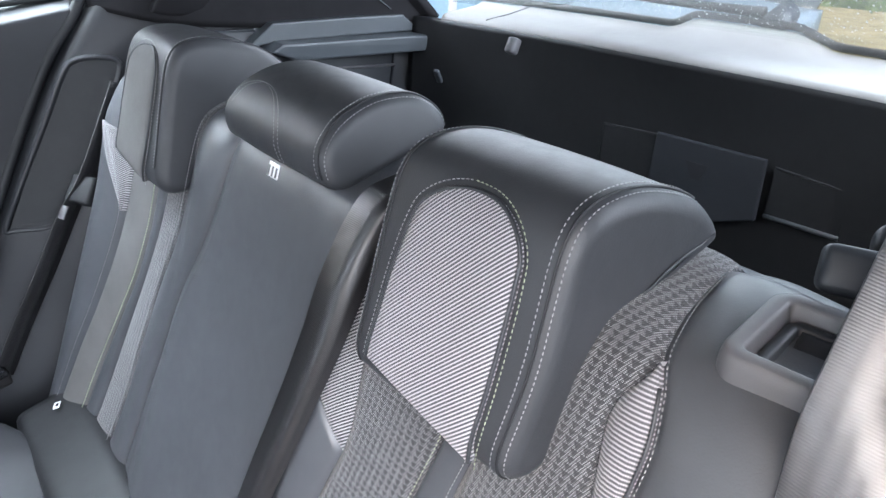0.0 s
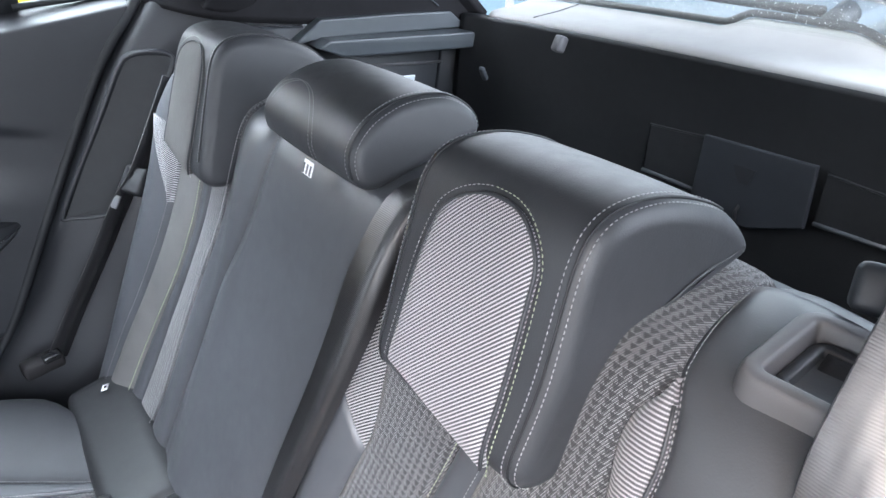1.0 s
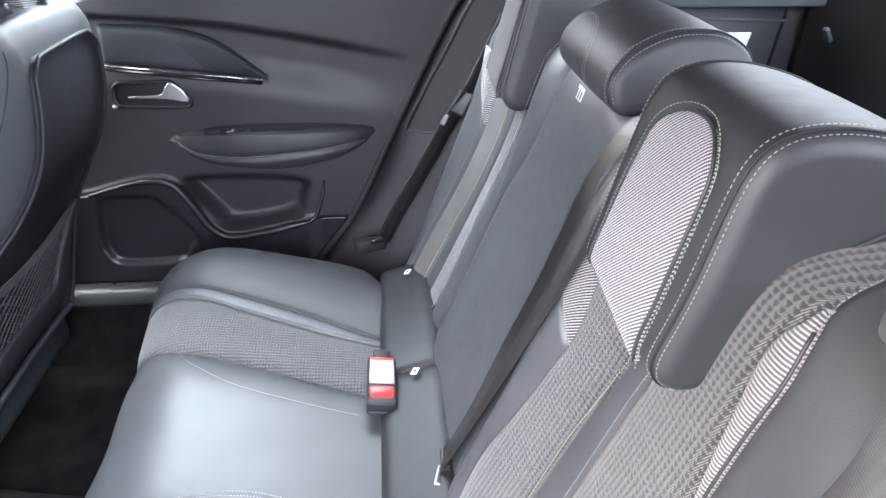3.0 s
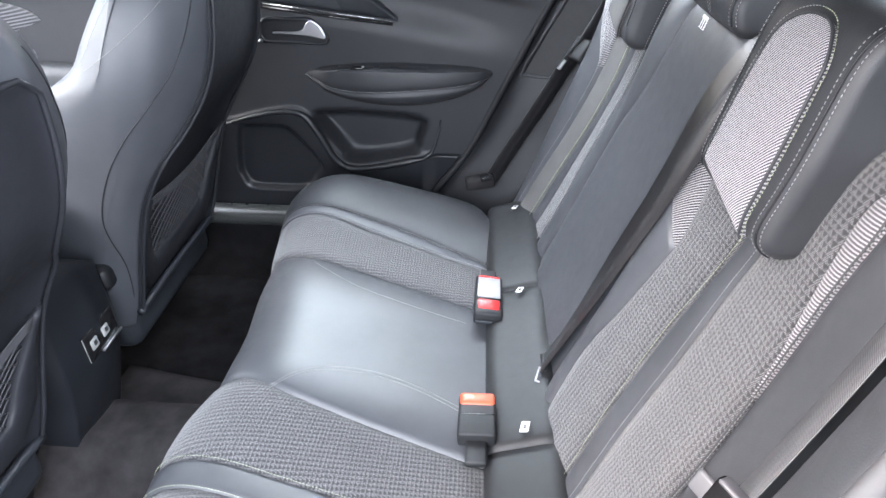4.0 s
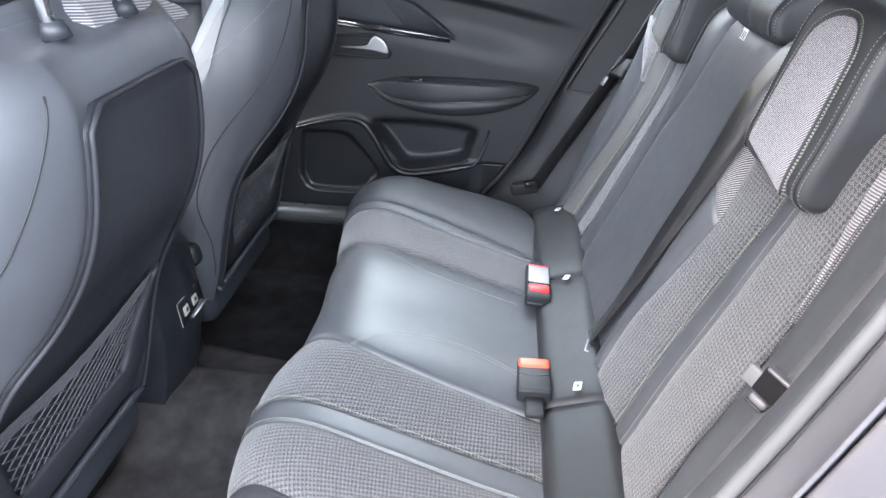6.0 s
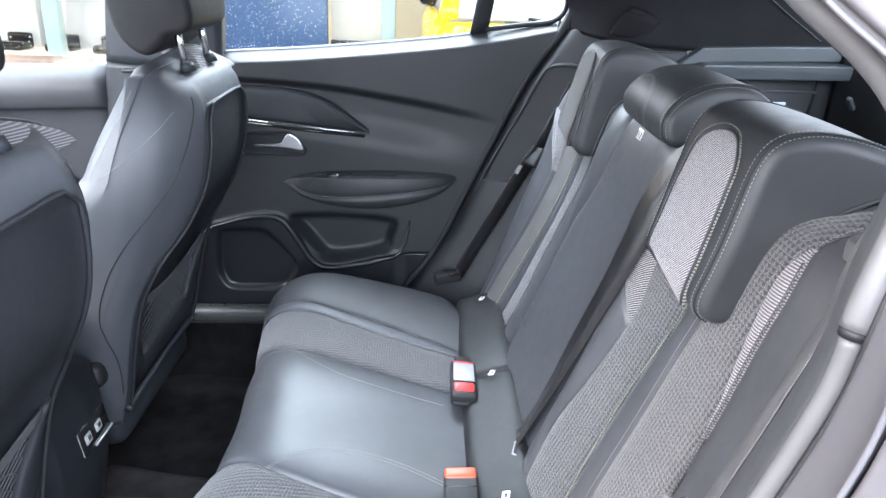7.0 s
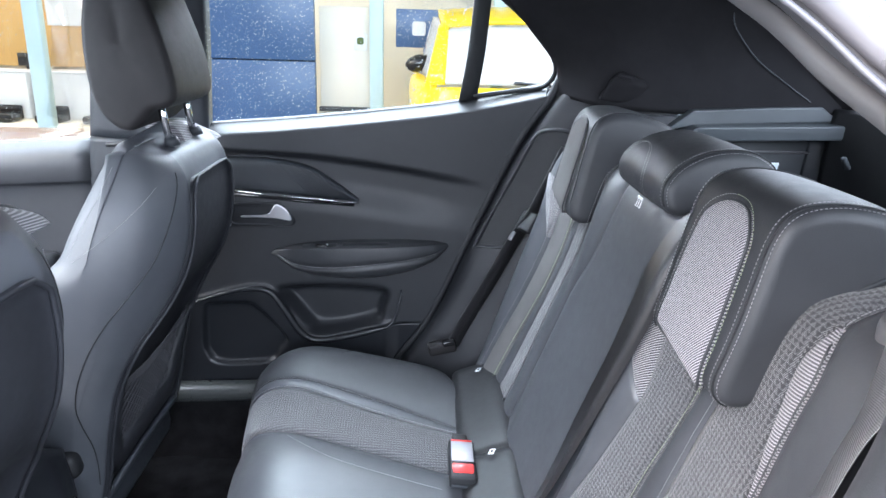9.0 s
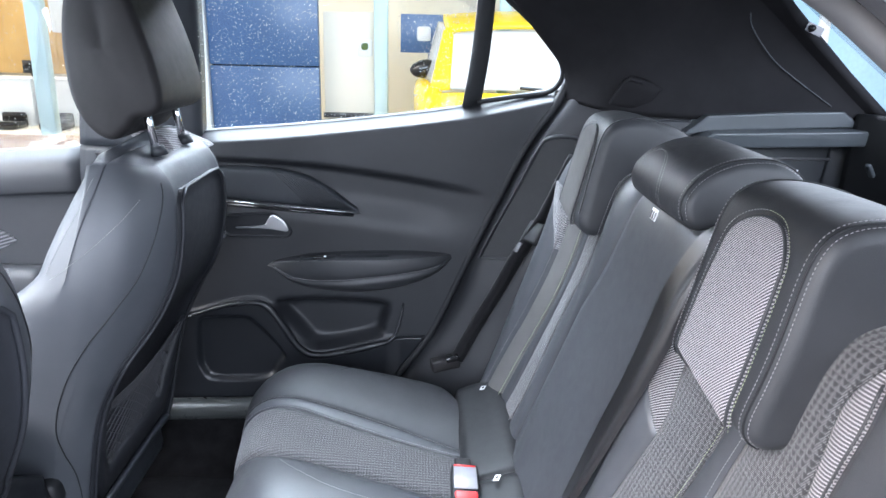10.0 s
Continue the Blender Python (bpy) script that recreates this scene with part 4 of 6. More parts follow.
tube("gloss_band", [(-0.62, 0.737, 0.934), (-0.45, 0.737, 0.919), (-0.3, 0.739, 0.909)], 0.0045, gloss_black, ins)

cup = [(x, z) for x, z in arc2(-0.464, 0.866, 0.015, -90, 25, 6) + arc2(-0.498, 0.890, 0.022, 25, 90, 6) + arc2(-0.592, 0.886, 0.022, 90, 180, 6) + arc2(-0.592, 0.872, 0.022, 180, 270, 6)]
hd = slab("door_handle", [(x, 0.7395, z) for x, z in cup], (0, 0.02, 0), lower_black, door, "chrome lever in a dark recess", bevel=0.003)
rings = [[np.array([x, 0.739 + d, z]) for x, z in inset(cup, e)] for e, d in ((-0.001, 0.002), (0.001, -0.0035), (0.004, -0.004), (0.007, -0.001))]
loft("recess_rim", rings, lower_black, hd, cap=False)
blade = spline([(-0.576, 0.878), (-0.535, 0.8805), (-0.511, 0.885), (-0.502, 0.899), (-0.492, 0.9085), (-0.481, 0.906), (-0.466, 0.894), (-0.456, 0.873), (-0.463, 0.868), (-0.496, 0.873), (-0.54, 0.8745), (-0.576, 0.874)], 48, True)
slab("lever", [(x, 0.735, z) for x, z in blade], (0, -0.007, 0), satin_metal, hd, "bright metal lever", bevel=0.002, segs=3)
tube("lock_pin", [(-0.612, 0.735, 0.853), (-0.612, 0.745, 0.853)], 0.005, satin_metal, hd)

AT = curve_of((-0.515, 0.783), (-0.495, 0.793), (-0.45, 0.804), (-0.35, 0.813), (-0.224, 0.818), (-0.1, 0.82), (-0.06, 0.815))
AB = curve_of((-0.515, 0.777), (-0.495, 0.766), (-0.46, 0.746), (-0.40, 0.73), (-0.28, 0.722), (-0.17, 0.74), (-0.1, 0.768), (-0.06, 0.8))
AD = curve_of((-0.515, 0.010), (-0.495, 0.022), (-0.45, 0.048), (-0.35, 0.07), (-0.2, 0.07), (-0.1, 0.045), (-0.06, 0.01))
AS = curve_of((-0.515, 0.780), (-0.495, 0.776), (-0.484, 0.772), (-0.436, 0.758), (-0.344, 0.759), (-0.25, 0.769), (-0.105, 0.788), (-0.06, 0.805))
rings = []
for x in np.linspace(-0.515, -0.06, 48):
    zt, zb, zs, d = AT(x), AB(x), AS(x), AD(x)
    line = [(x, 0.768, zt), (x, 0.76 - d * 0.55, zt - 0.002), (x, 0.757 - d * 0.95, zt - 0.003), (x, 0.755 - d, zt - 0.007), (x, 0.753 - d, lerp(zt - 0.01, zs, 0.6)), (x, 0.757 - d, zs + 0.002), (x, 0.758 - d, zs - 0.001), (x, 0.754 - d * 0.98, lerp(zs, zb, 0.35)), (x, 0.757 - d * 0.75, lerp(zs, zb, 0.85)), (x, 0.768, zb)]
    rings.append([np.array(q) for q in spline(line, 40, True)])
arm = loft("armrest", rings, leather, door, "padded black leather armrest")
stitches("stitching", [(x, 0.7515 - AD(x), AS(x) + 0.004) for x in np.linspace(-0.49, -0.09, 80)], thread_white, arm, radius=0.001)
block("switch_plate", (0.085, 0.028, 0.005), lower_black, arm, pose(-0.385, 0.712, 0.8075, 9, -3, 0), bevel=0.002)
block("window_switch", (0.03, 0.014, 0.006), gloss_black, arm, pose(-0.380, 0.71, 0.8105, 9, -3, 0), bevel=0.002)
block("switch_tip", (0.006, 0.006, 0.003), satin_metal, arm, pose(-0.366, 0.708, 0.8145, 9, -3, 0), bevel=0.001)
block("grab_recess", (0.115, 0.032, 0.005), lower_black, arm, pose(-0.272, 0.712, 0.8125, 9, -2, 0), bevel=0.002)

tube("pocket_lip", [(x, door_y(x, LOW(x) - 0.012) - 0.002, LOW(x) - 0.004) for x in np.linspace(-0.70, -0.215, 90)] + [(-0.2, 0.73, 0.60), (-0.19, 0.733, 0.63), (-0.183, 0.737, 0.66), (-0.18, 0.745, 0.685)], np.r_[np.linspace(0.004, 0.009, 40), np.full(40, 0.009), np.linspace(0.009, 0.003, 14)], lower_black, door, "rounded glossy edge of the door pocket", sides=12)
slab("speaker", [(x, 0.7445, z) for x, z in inset(GRILLE, 0.006)], (0, 0.02, 0), plastic, door, "dark speaker grille", bevel=0.002)

# shell behind the pillar trim
sheet("pillar_shell", lambda u, v: (lerp(REAR(lerp(0.4, 1.2, v)) - 0.03, 0.5, u), 0.79, lerp(0.4, 1.2, v)), 8, 20, plastic, door, "", (0, 0.01, 0))
# sill, floor
sillm = thing("door_sill", "dark plastic sill below the far rear door", "sill", kind="structure", at=(-0.5, 0.72, 0.3))
quilt("sill_cover", [[(-1.2, 0.80, 0.45), (-0.75, 0.80, 0.44), (-0.3, 0.80, 0.43), (0.0, 0.8, 0.43)], [(-1.2, 0.74, 0.43), (-0.75, 0.74, 0.42), (-0.3, 0.74, 0.41), (0.0, 0.74, 0.41)], [(-1.2, 0.69, 0.40), (-0.75, 0.69, 0.395), (-0.3, 0.69, 0.39), (0.0, 0.69, 0.39)]], 24, 14, lower_black, sillm, "", (0, 0.01, -0.02))

# paler strip draws the reflection along the dark sill's edge
quilt("sill_edge", [[(x, y, z + 0.03 * (x + 0.76)) for x in (-1.1, -0.75, -0.2)] for y, z in ((0.676, 0.392), (0.668, 0.398), (0.668, 0.408), (0.672, 0.42), (0.69, 0.43), (0.71, 0.431))], 12, 14, sill_sheen, sillm, "smooth sill edge strip, its reflection put into the grey", (0, 0.008, -0.008))
quilt("sill_carpet", [[(-1.2, 0.68, 0.396), (-0.6, 0.68, 0.394), (0.0, 0.68, 0.394)], [(-1.2, 0.67, 0.3), (-0.6, 0.67, 0.3), (0.0, 0.67, 0.3)], [(-1.2, 0.655, 0.22), (-0.6, 0.655, 0.22), (0.0, 0.655, 0.22)]], 20, 10, carpet, sillm, "black carpet on the sill's flank", (0, 0.01, 0))
floor_z = lambda y: 0.235 + 0.10 * math.exp(-(y / 0.10) ** 4)
floor = tagged(sheet("floor", lambda u, v: (lerp(-2.0, 0.1, u), lerp(-0.70, 0.70, v), floor_z(lerp(-0.70, 0.70, v)) + 0.004 * math.sin(u * 60) * math.sin(v * 31)), 60, 60, carpet, None, "", (0, 0, -0.03)), "black carpeted car floor with a low centre tunnel", "floor", kind="structure")
mat = tagged(sheet("floor_mat", lambda u, v: (lerp(-0.82, -0.36, u), lerp(-0.62, 0.255 - 0.07 * u, v), floor_z(lerp(-0.62, 0.255 - 0.07 * u, v)) + 0.02 + 0.004 * noise.noise((u * 5, v * 12, 0))), 20, 50, mat_pile, None, "", (0, 0, -0.012)), "black carpet floor mat laid across the tunnel", "floor mat", "floor mats")

# rear pillar trim on the far side
cp = thing("pillar_trim", "dark plastic rear pillar trim with belt pocket", "pillar trim", kind="structure", at=(0.1, 0.70, 0.5))
rows = []
for z, d in ((0.36, 0.0), (0.5, 0.0), (0.65, 0.0), (0.78, 0.0), (0.86, 0.004), (0.95, 0.012), (1.05, 0.01), (1.15, 0.0), (1.2, 0.0)):
    x = REAR(z)
    rows.append([(x + 0.012, 0.752, z), (x + 0.03, 0.724, z), (x + 0.075, 0.705 + d, z), (x + 0.13, 0.69 + 2.2 * d, z), (x + 0.2, 0.67 + d, z), (x + 0.32, 0.655, z)])
quilt("lower_trim", rows, 24, 40, door_plastic, cp, "", (0, 0.03, 0))
recess = [(p[0], p[1]) for p in spline([(0.004, 0.822), (0.02, 0.815), (0.075, 0.818), (0.115, 0.85), (0.16, 0.95), (0.205, 1.05), (0.222, 1.10), (0.195, 1.112), (0.15, 1.105), (0.128, 1.08), (0.09, 1.0), (0.045, 0.91)], 48, True)]
wall_y = lambda x, z: lerp(0.716, 0.672, min(1.0, max(0.0, (x - REAR(z) - 0.03) / 0.17)))
rings = [[np.array([x, wall_y(x, z) + d, z]) for x, z in inset(recess, e)] for e, d in ((-0.004, 0.004), (-0.002, -0.003), (0.001, -0.005), (0.004, -0.002), (0.008, 0.0))]
loft("belt_recess_rim", rings, door_plastic, cp, cap=False)
slab("belt_recess", [(x, wall_y(x, z) - 0.001, z) for x, z in inset(recess, 0.006)], (0, 0.004, 0), rubber, cp, "dark belt recess", bevel=0)
upper = [
    [(0.19, 0.74, 1.19), (0.30, 0.655, 1.17), (0.5, 0.622, 1.165), (0.72, 0.615, 1.165), (0.865, 0.60, 1.165)],
    [(0.175, 0.735, 1.26), (0.29, 0.65, 1.28), (0.46, 0.622, 1.28), (0.62, 0.608, 1.28), (0.735, 0.592, 1.28)],
    [(0.10, 0.70, 1.345), (0.26, 0.62, 1.37), (0.42, 0.60, 1.37), (0.54, 0.59, 1.37), (0.63, 0.575, 1.37)],
    [(0.045, 0.67, 1.405), (0.22, 0.56, 1.44), (0.36, 0.55, 1.44), (0.46, 0.545, 1.44), (0.54, 0.535, 1.44)],
    [(-0.02, 0.60, 1.455), (0.2, 0.48, 1.475), (0.32, 0.47, 1.475), (0.42, 0.46, 1.475), (0.5, 0.45, 1.47)],
]
quilt("upper_trim", upper, 28, 24, roof_cloth, cp, "", (0, 0.02, 0.02))
# thin paler tube draws the highlight along the trim's edge
tube("trim_edge_highlight", spline([(0.522, 0.585, 1.385), (0.53, 0.59, 1.36), (0.56, 0.598, 1.325), (0.60, 0.604, 1.287), (0.66, 0.607, 1.247), (0.735, 0.607, 1.20)], 30), 0.0012, ledge_dark, cp)
hook = thing("belt_outlet", "dark folded belt outlet cover above the far rear seat", "belt guide", at=(0.3, 0.62, 1.2))
quilt("cover", [[(0.27, 0.655, 1.19), (0.29, 0.632, 1.235), (0.31, 0.632, 1.25)], [(0.31, 0.648, 1.185), (0.33, 0.622, 1.225), (0.345, 0.626, 1.24)], [(0.35, 0.645, 1.19), (0.365, 0.63, 1.215), (0.375, 0.632, 1.225)]], 10, 10, roof_cloth, hook, "", (0, 0.012, 0.004))
block("slot", (0.03, 0.01, 0.008), roof_cloth, hook, pose(0.315, 0.627, 1.243, 10, 14, -16), bevel=0.003)

# windows on the far side
win = thing("window_1", "wet rear door window with black frame", "window", kind="structure", at=(-0.4, 0.79, 1.1))
pane = sheet("pane", lambda u, v: (lerp(lerp(-0.86, -0.70, v), -0.025, u), lerp(0.80, 0.70, v), lerp(SILL(lerp(-0.86, -0.02, u)) - 0.02, 1.42, v)), 8, 6, glass, win, "", (0, 0.004, 0))
pane.visible_shadow = False
quilt("divider", [[(-0.045, 0.792, 1.165), (-0.028, 0.752, 1.29), (-0.02, 0.70, 1.44)], [(-0.002, 0.792, 1.17), (0.012, 0.752, 1.29), (0.018, 0.70, 1.44)]], 6, 2, rubber, win, "black window divider", (0, 0.02, 0))
pane = slab("quarter_pane", [(0.0, 0.798, 1.165), (0.17, 0.793, 1.19), (0.182, 0.78, 1.26), (0.05, 0.715, 1.41), (0.012, 0.71, 1.41)], (0, 0.004, 0), glass, win, bevel=0)
pane.visible_shadow = False
tube("quarter_seal", spline([(-0.01, 0.79, 1.178), (0.08, 0.788, 1.192), (0.16, 0.78, 1.207), (0.184, 0.765, 1.25), (0.15, 0.74, 1.31), (0.085, 0.715, 1.37), (0.04, 0.705, 1.405)], 40), 0.006, rubber, win)
bp = thing("centre_pillar", "dark centre pillar between the far doors", "pillar", kind="structure", at=(-0.9, 0.76, 0.5))
quilt("lower", [[(-0.96, 0.775, 0.4), (-0.955, 0.77, 0.9), (-0.94, 0.765, 1.06)], [(-0.80, 0.745, 0.4), (-0.80, 0.745, 0.9), (-0.80, 0.745, 1.06)], [(-0.67, 0.775, 0.4), (-0.67, 0.77, 0.9), (-0.67, 0.765, 1.06)]], 12, 10, plastic, bp, "", (0, 0.05, 0))
quilt("upper", [[(-0.94, 0.765, 1.062), (-0.91, 0.745, 1.25), (-0.86, 0.68, 1.46)], [(-0.80, 0.742, 1.062), (-0.78, 0.715, 1.25), (-0.74, 0.65, 1.46)], [(-0.66, 0.768, 1.062), (-0.645, 0.748, 1.25), (-0.62, 0.68, 1.46)]], 12, 10, plastic, bp, "", (0, 0.05, 0))
fd = thing("front_door", "closed front door with plain grey lining", "car door", "doors", at=(-1.4, 0.78, 0.4))
quilt("door_card", [[(-2.1, 0.81, 0.98), (-1.5, 0.815, 1.01), (-0.95, 0.81, 1.05)], [(-2.1, 0.77, 0.95), (-1.5, 0.77, 0.975), (-0.95, 0.77, 1.01)], [(-2.1, 0.765, 0.9), (-1.5, 0.765, 0.92), (-0.95, 0.77, 0.95)], [(-2.1, 0.785, 0.85), (-1.5, 0.785, 0.87), (-0.95, 0.785, 0.9)], [(-2.1, 0.77, 0.42), (-1.5, 0.77, 0.42), (-0.95, 0.77, 0.42)]], 16, 24, door_plastic, fd, "", (0, 0.05, 0))
block("armrest", (0.6, 0.07, 0.09), leather, fd, pose(-1.35, 0.745, 0.72), bevel=0.02, segs=3)
pane = sheet("pane", lambda u, v: (lerp(lerp(-2.0, -1.4, v), lerp(-0.94, -0.9, v), u), lerp(0.82, 0.70, v), lerp(lerp(0.99, 1.05, u), 1.42, v)), 6, 6, glass, fd, "", (0, 0.004, 0))
pane.visible_shadow = False

# ---------------------------------------------------------------- roof, near side, tailgate
roof = tagged(quilt("ceiling", [[(-1.35, -0.6, 1.42), (-0.6, -0.62, 1.47), (0.2, -0.62, 1.465), (0.54, -0.58, 1.44)], [(-1.4, -0.3, 1.46), (-0.6, -0.3, 1.505), (0.2, -0.3, 1.50), (0.72, -0.3, 1.46)], [(-1.4, 0.3, 1.46), (-0.6, 0.3, 1.505), (0.2, 0.3, 1.50), (0.72, 0.3, 1.46)], [(-1.35, 0.66, 1.42), (-0.6, 0.68, 1.45), (0.2, 0.60, 1.465), (0.52, 0.52, 1.455)]], 24, 20, roof_cloth, None, "", (0, 0, 0.03)), "dark cloth roof lining", "ceiling", kind="structure")

shell = thing("car_shell", "grey roof skin and windscreen that close the car", "car body", kind="structure", at=(-0.8, 0, 1.4))
quilt("roof_skin", [[(-1.32, -0.62, 1.455), (-0.6, -0.66, 1.50), (0.2, -0.66, 1.495), (0.62, -0.58, 1.46)], [(-1.38, -0.3, 1.50), (-0.6, -0.3, 1.55), (0.2, -0.3, 1.545), (0.76, -0.3, 1.49)], [(-1.38, 0.3, 1.50), (-0.6, 0.3, 1.55), (0.2, 0.3, 1.545), (0.76, 0.3, 1.49)], [(-1.32, 0.66, 1.455), (-0.6, 0.70, 1.49), (0.2, 0.66, 1.495), (0.62, 0.58, 1.46)]], 24, 20, body_paint, shell, "", (0, 0, 0.015))
pane = quilt("windscreen", [[(-1.95, -0.66, 1.0), (-1.66, -0.62, 1.22), (-1.36, -0.57, 1.44)], [(-2.08, 0, 1.0), (-1.78, 0, 1.25), (-1.42, 0, 1.48)], [(-1.95, 0.70, 1.0), (-1.66, 0.66, 1.22), (-1.36, 0.61, 1.44)]], 14, 14, glass, shell, "", (-0.004, 0, 0.003))
pane.visible_shadow = False
for s in (-1, 1):
    tube("front_pillar", spline([(-2.05, s * 0.72 + 0.03, 0.98), (-1.68, s * 0.68 + 0.03, 1.23), (-1.36, s * 0.63 + 0.03, 1.45)], 16), 0.03, roof_cloth, shell)
nd = thing("door_frame", "door opening of the near side with grey rubber seal", "door frame", kind="structure", at=(0.1, -0.68, 0.6))
SEALC = spline([(-0.9, -0.6, 1.44), (-0.45, -0.58, 1.435), (-0.15, -0.557, 1.415), (-0.03, -0.556, 1.392), (0.045, -0.565, 1.353), (0.078, -0.595, 1.318), (0.103, -0.625, 1.292), (0.118, -0.646, 1.268), (0.1235, -0.66, 1.244), (0.121, -0.67, 1.224), (0.108, -0.682, 1.195), (0.099, -0.688, 1.165), (0.093, -0.69, 1.12), (0.080, -0.69, 1.07), (0.064, -0.69, 1.02), (0.044, -0.69, 0.96), (0.01, -0.69, 0.87), (-0.06, -0.69, 0.70), (-0.13, -0.69, 0.52), (-0.2, -0.69, 0.42)], 160)
joint = next(k for k, q in enumerate(SEALC) if k > 60 and q[2] < 1.155)
tube("seal", SEALC[:joint], 0.0092, pale_seal, nd, "pale grey rubber door seal", sides=12)
tube("seal_end", SEALC[joint - 1:joint + 1], 0.0084, rubber, nd, sides=12)
tube("lower_seal", SEALC[joint:], 0.0068, grey_rubber, nd, "grey rubber door seal", sides=12)
beside = lambda dx, dz, dy, a=0, b=160, k=8: [(p[0] + dx, p[1] + dy, p[2] + dz) for p in SEALC[a:b:k]]
# dark tube draws the shade in the gap between seal and flange
tube("seal_groove_shade", beside(0.002, 0.001, -0.0095, k=2), 0.0022, rubber, nd)
quilt("flange", [beside(*q) for q in ((0.012, 0.004, -0.006), (0.002, 0.001, -0.0105), (-0.001, 0.0, -0.014), (-0.003, -0.001, -0.028), (-0.006, -0.002, -0.042), (-0.012, -0.003, -0.055))], 80, 12, flange_paint, nd, "silver painted door flange", (0.02, 0.01, 0.01))
quilt("body_side", [beside(*q) for q in ((-0.008, -0.002, -0.058), (0.01, 0.01, -0.066), (0.1, 0.04, -0.078), (0.3, 0.06, -0.088))], 80, 8, body_paint, nd, "wet grey painted body side", (0.02, 0.02, 0.01))
tube("outer_flange", beside(-0.0125, -0.003, -0.056, k=2), 0.0018, flange_paint, nd)
low, high = (next(k for k, q in enumerate(SEALC) if k > 60 and q[2] < z) for z in (1.235, 0.66))
quilt("inner_trim", [beside(dx, dz, dy, low, high, 4) for dx, dz, dy in ((-0.002, 0, 0.006), (0.006, 0.0, 0.03), (0.026, 0.0, 0.06), (0.055, 0.005, 0.082), (0.12, 0.01, 0.088))], 40, 10, mid_leather, nd, "dark padded pillar trim", (0.01, -0.01, 0))
block("boot_wall", (0.9, 0.02, 0.75), plastic, nd, pose(0.6, -0.65, 0.85), bevel=0.005)

tg = thing("tailgate", "closed tailgate lined in black plastic, pale ledge under the window", "tailgate", at=(0.9, 0, 0.7))
flank = lambda y: -0.10 * (abs(y) / 0.62) ** 3
SPAN = np.linspace(-0.6, 0.6, 41)
quilt("lining", [[(0.86 + flank(y), y, 0.62) for y in SPAN], [(0.868 + flank(y), y, 0.9) for y in SPAN], [(0.862 + 0.9 * flank(y), y, 1.1) for y in SPAN], [(0.843 + 0.6 * flank(y), y, 1.187) for y in SPAN]], 80, 16, boot_plastic, tg, "", (0.03, 0, 0))
rise = lambda y: 0.02 * step((0.105 - y) / 0.055) * step((y + 0.19) / 0.08)
SHELF = np.linspace(-0.6, 0.53, 41)
# daylight under the rear window is put into the ledge's pale colour
quilt("ledge", [[(0.843 + 0.6 * flank(y), y, 1.189) for y in SHELF], [(0.853 + 0.6 * flank(y), y, 1.2) for y in SHELF], [(0.91 + 0.8 * flank(y), y, 1.209) for y in SHELF], [(0.955 + 0.9 * flank(y), y, 1.217 + 0.45 * rise(y)) for y in SHELF], [(0.972 + 0.9 * flank(y), y, 1.224 + rise(y)) for y in SHELF]], 80, 16, ledge_plastic, tg, "plastic ledge, daylight put into its pale grey", (0.01, 0, -0.03))
tube("ledge_joint", [(0.848 + 0.6 * flank(0.42), 0.42, 1.1995), (0.912 + 0.8 * flank(0.42), 0.418, 1.2105), (0.968 + 0.9 * flank(0.42), 0.416, 1.224)], 0.0012, grey_plastic, tg)
slab("service_flap", [(0.853, 0.006, 1.075), (0.853, -0.179, 1.078), (0.855, -0.182, 0.985), (0.855, -0.10, 0.955), (0.855, 0.010, 0.955)], (-0.009, 0, 0), plastic, tg, "raised service flap", bevel=0.002)
slab("flap_mark", [(0.8435, -0.055, 1.045), (0.8435, -0.095, 1.045), (0.8435, -0.085, 1.02), (0.8435, -0.07, 1.02)], (-0.001, 0, 0), door_plastic, tg, bevel=0)
for y0, y1, z0 in ((0.014, 0.122, 0.98), (-0.19, -0.298, 0.995)):
    slab("pocket", [(0.8585, y0, 1.066), (0.8585, y1, 1.060), (0.8595, y1, z0), (0.8595, y0, z0)], (-0.002, 0, 0), rubber, tg, bevel=0)
    tube("pocket_rim", [(0.856, y0, z0), (0.856, y1, z0 + 0.002)], 0.0035, ledge_dark, tg)
    tube("pocket_edge", [(0.857, y0, 1.068), (0.857, y1, 1.062), (0.858, y1, z0)], 0.002, boot_plastic, tg)
tube("flap_cord", [(0.848, -0.078, 0.985), (0.84, -0.078, 0.975), (0.845, -0.078, 0.96)], 0.003, rubber, tg)
block("cord_hook", (0.02, 0.022, 0.03), grey_plastic, tg, pose(0.815, 0.325, 1.165, 0, 20, 0), bevel=0.005)
rw = thing("window_2", "wet rear window with a wiper across its foot", "window", kind="structure", at=(0.95, 0, 1.25))
BACK = lambda u, v: (lerp(0.982, 0.70, v) + flank(lerp(-0.6, 0.6, u)) * lerp(0.95, 1.5, v), lerp(-0.6, 0.6, u) * lerp(1, 0.93, v), lerp(1.215, 1.44, v))
pane = sheet("pane", BACK, 16, 6, glass, rw, "", (0.004, 0, 0.002))
pane.visible_shadow = False
tube("seal", [(0.972 + flank(y) * 0.9, y, 1.231 + rise(y)) for y in np.linspace(-0.58, 0.58, 90)], 0.006, rubber, rw)
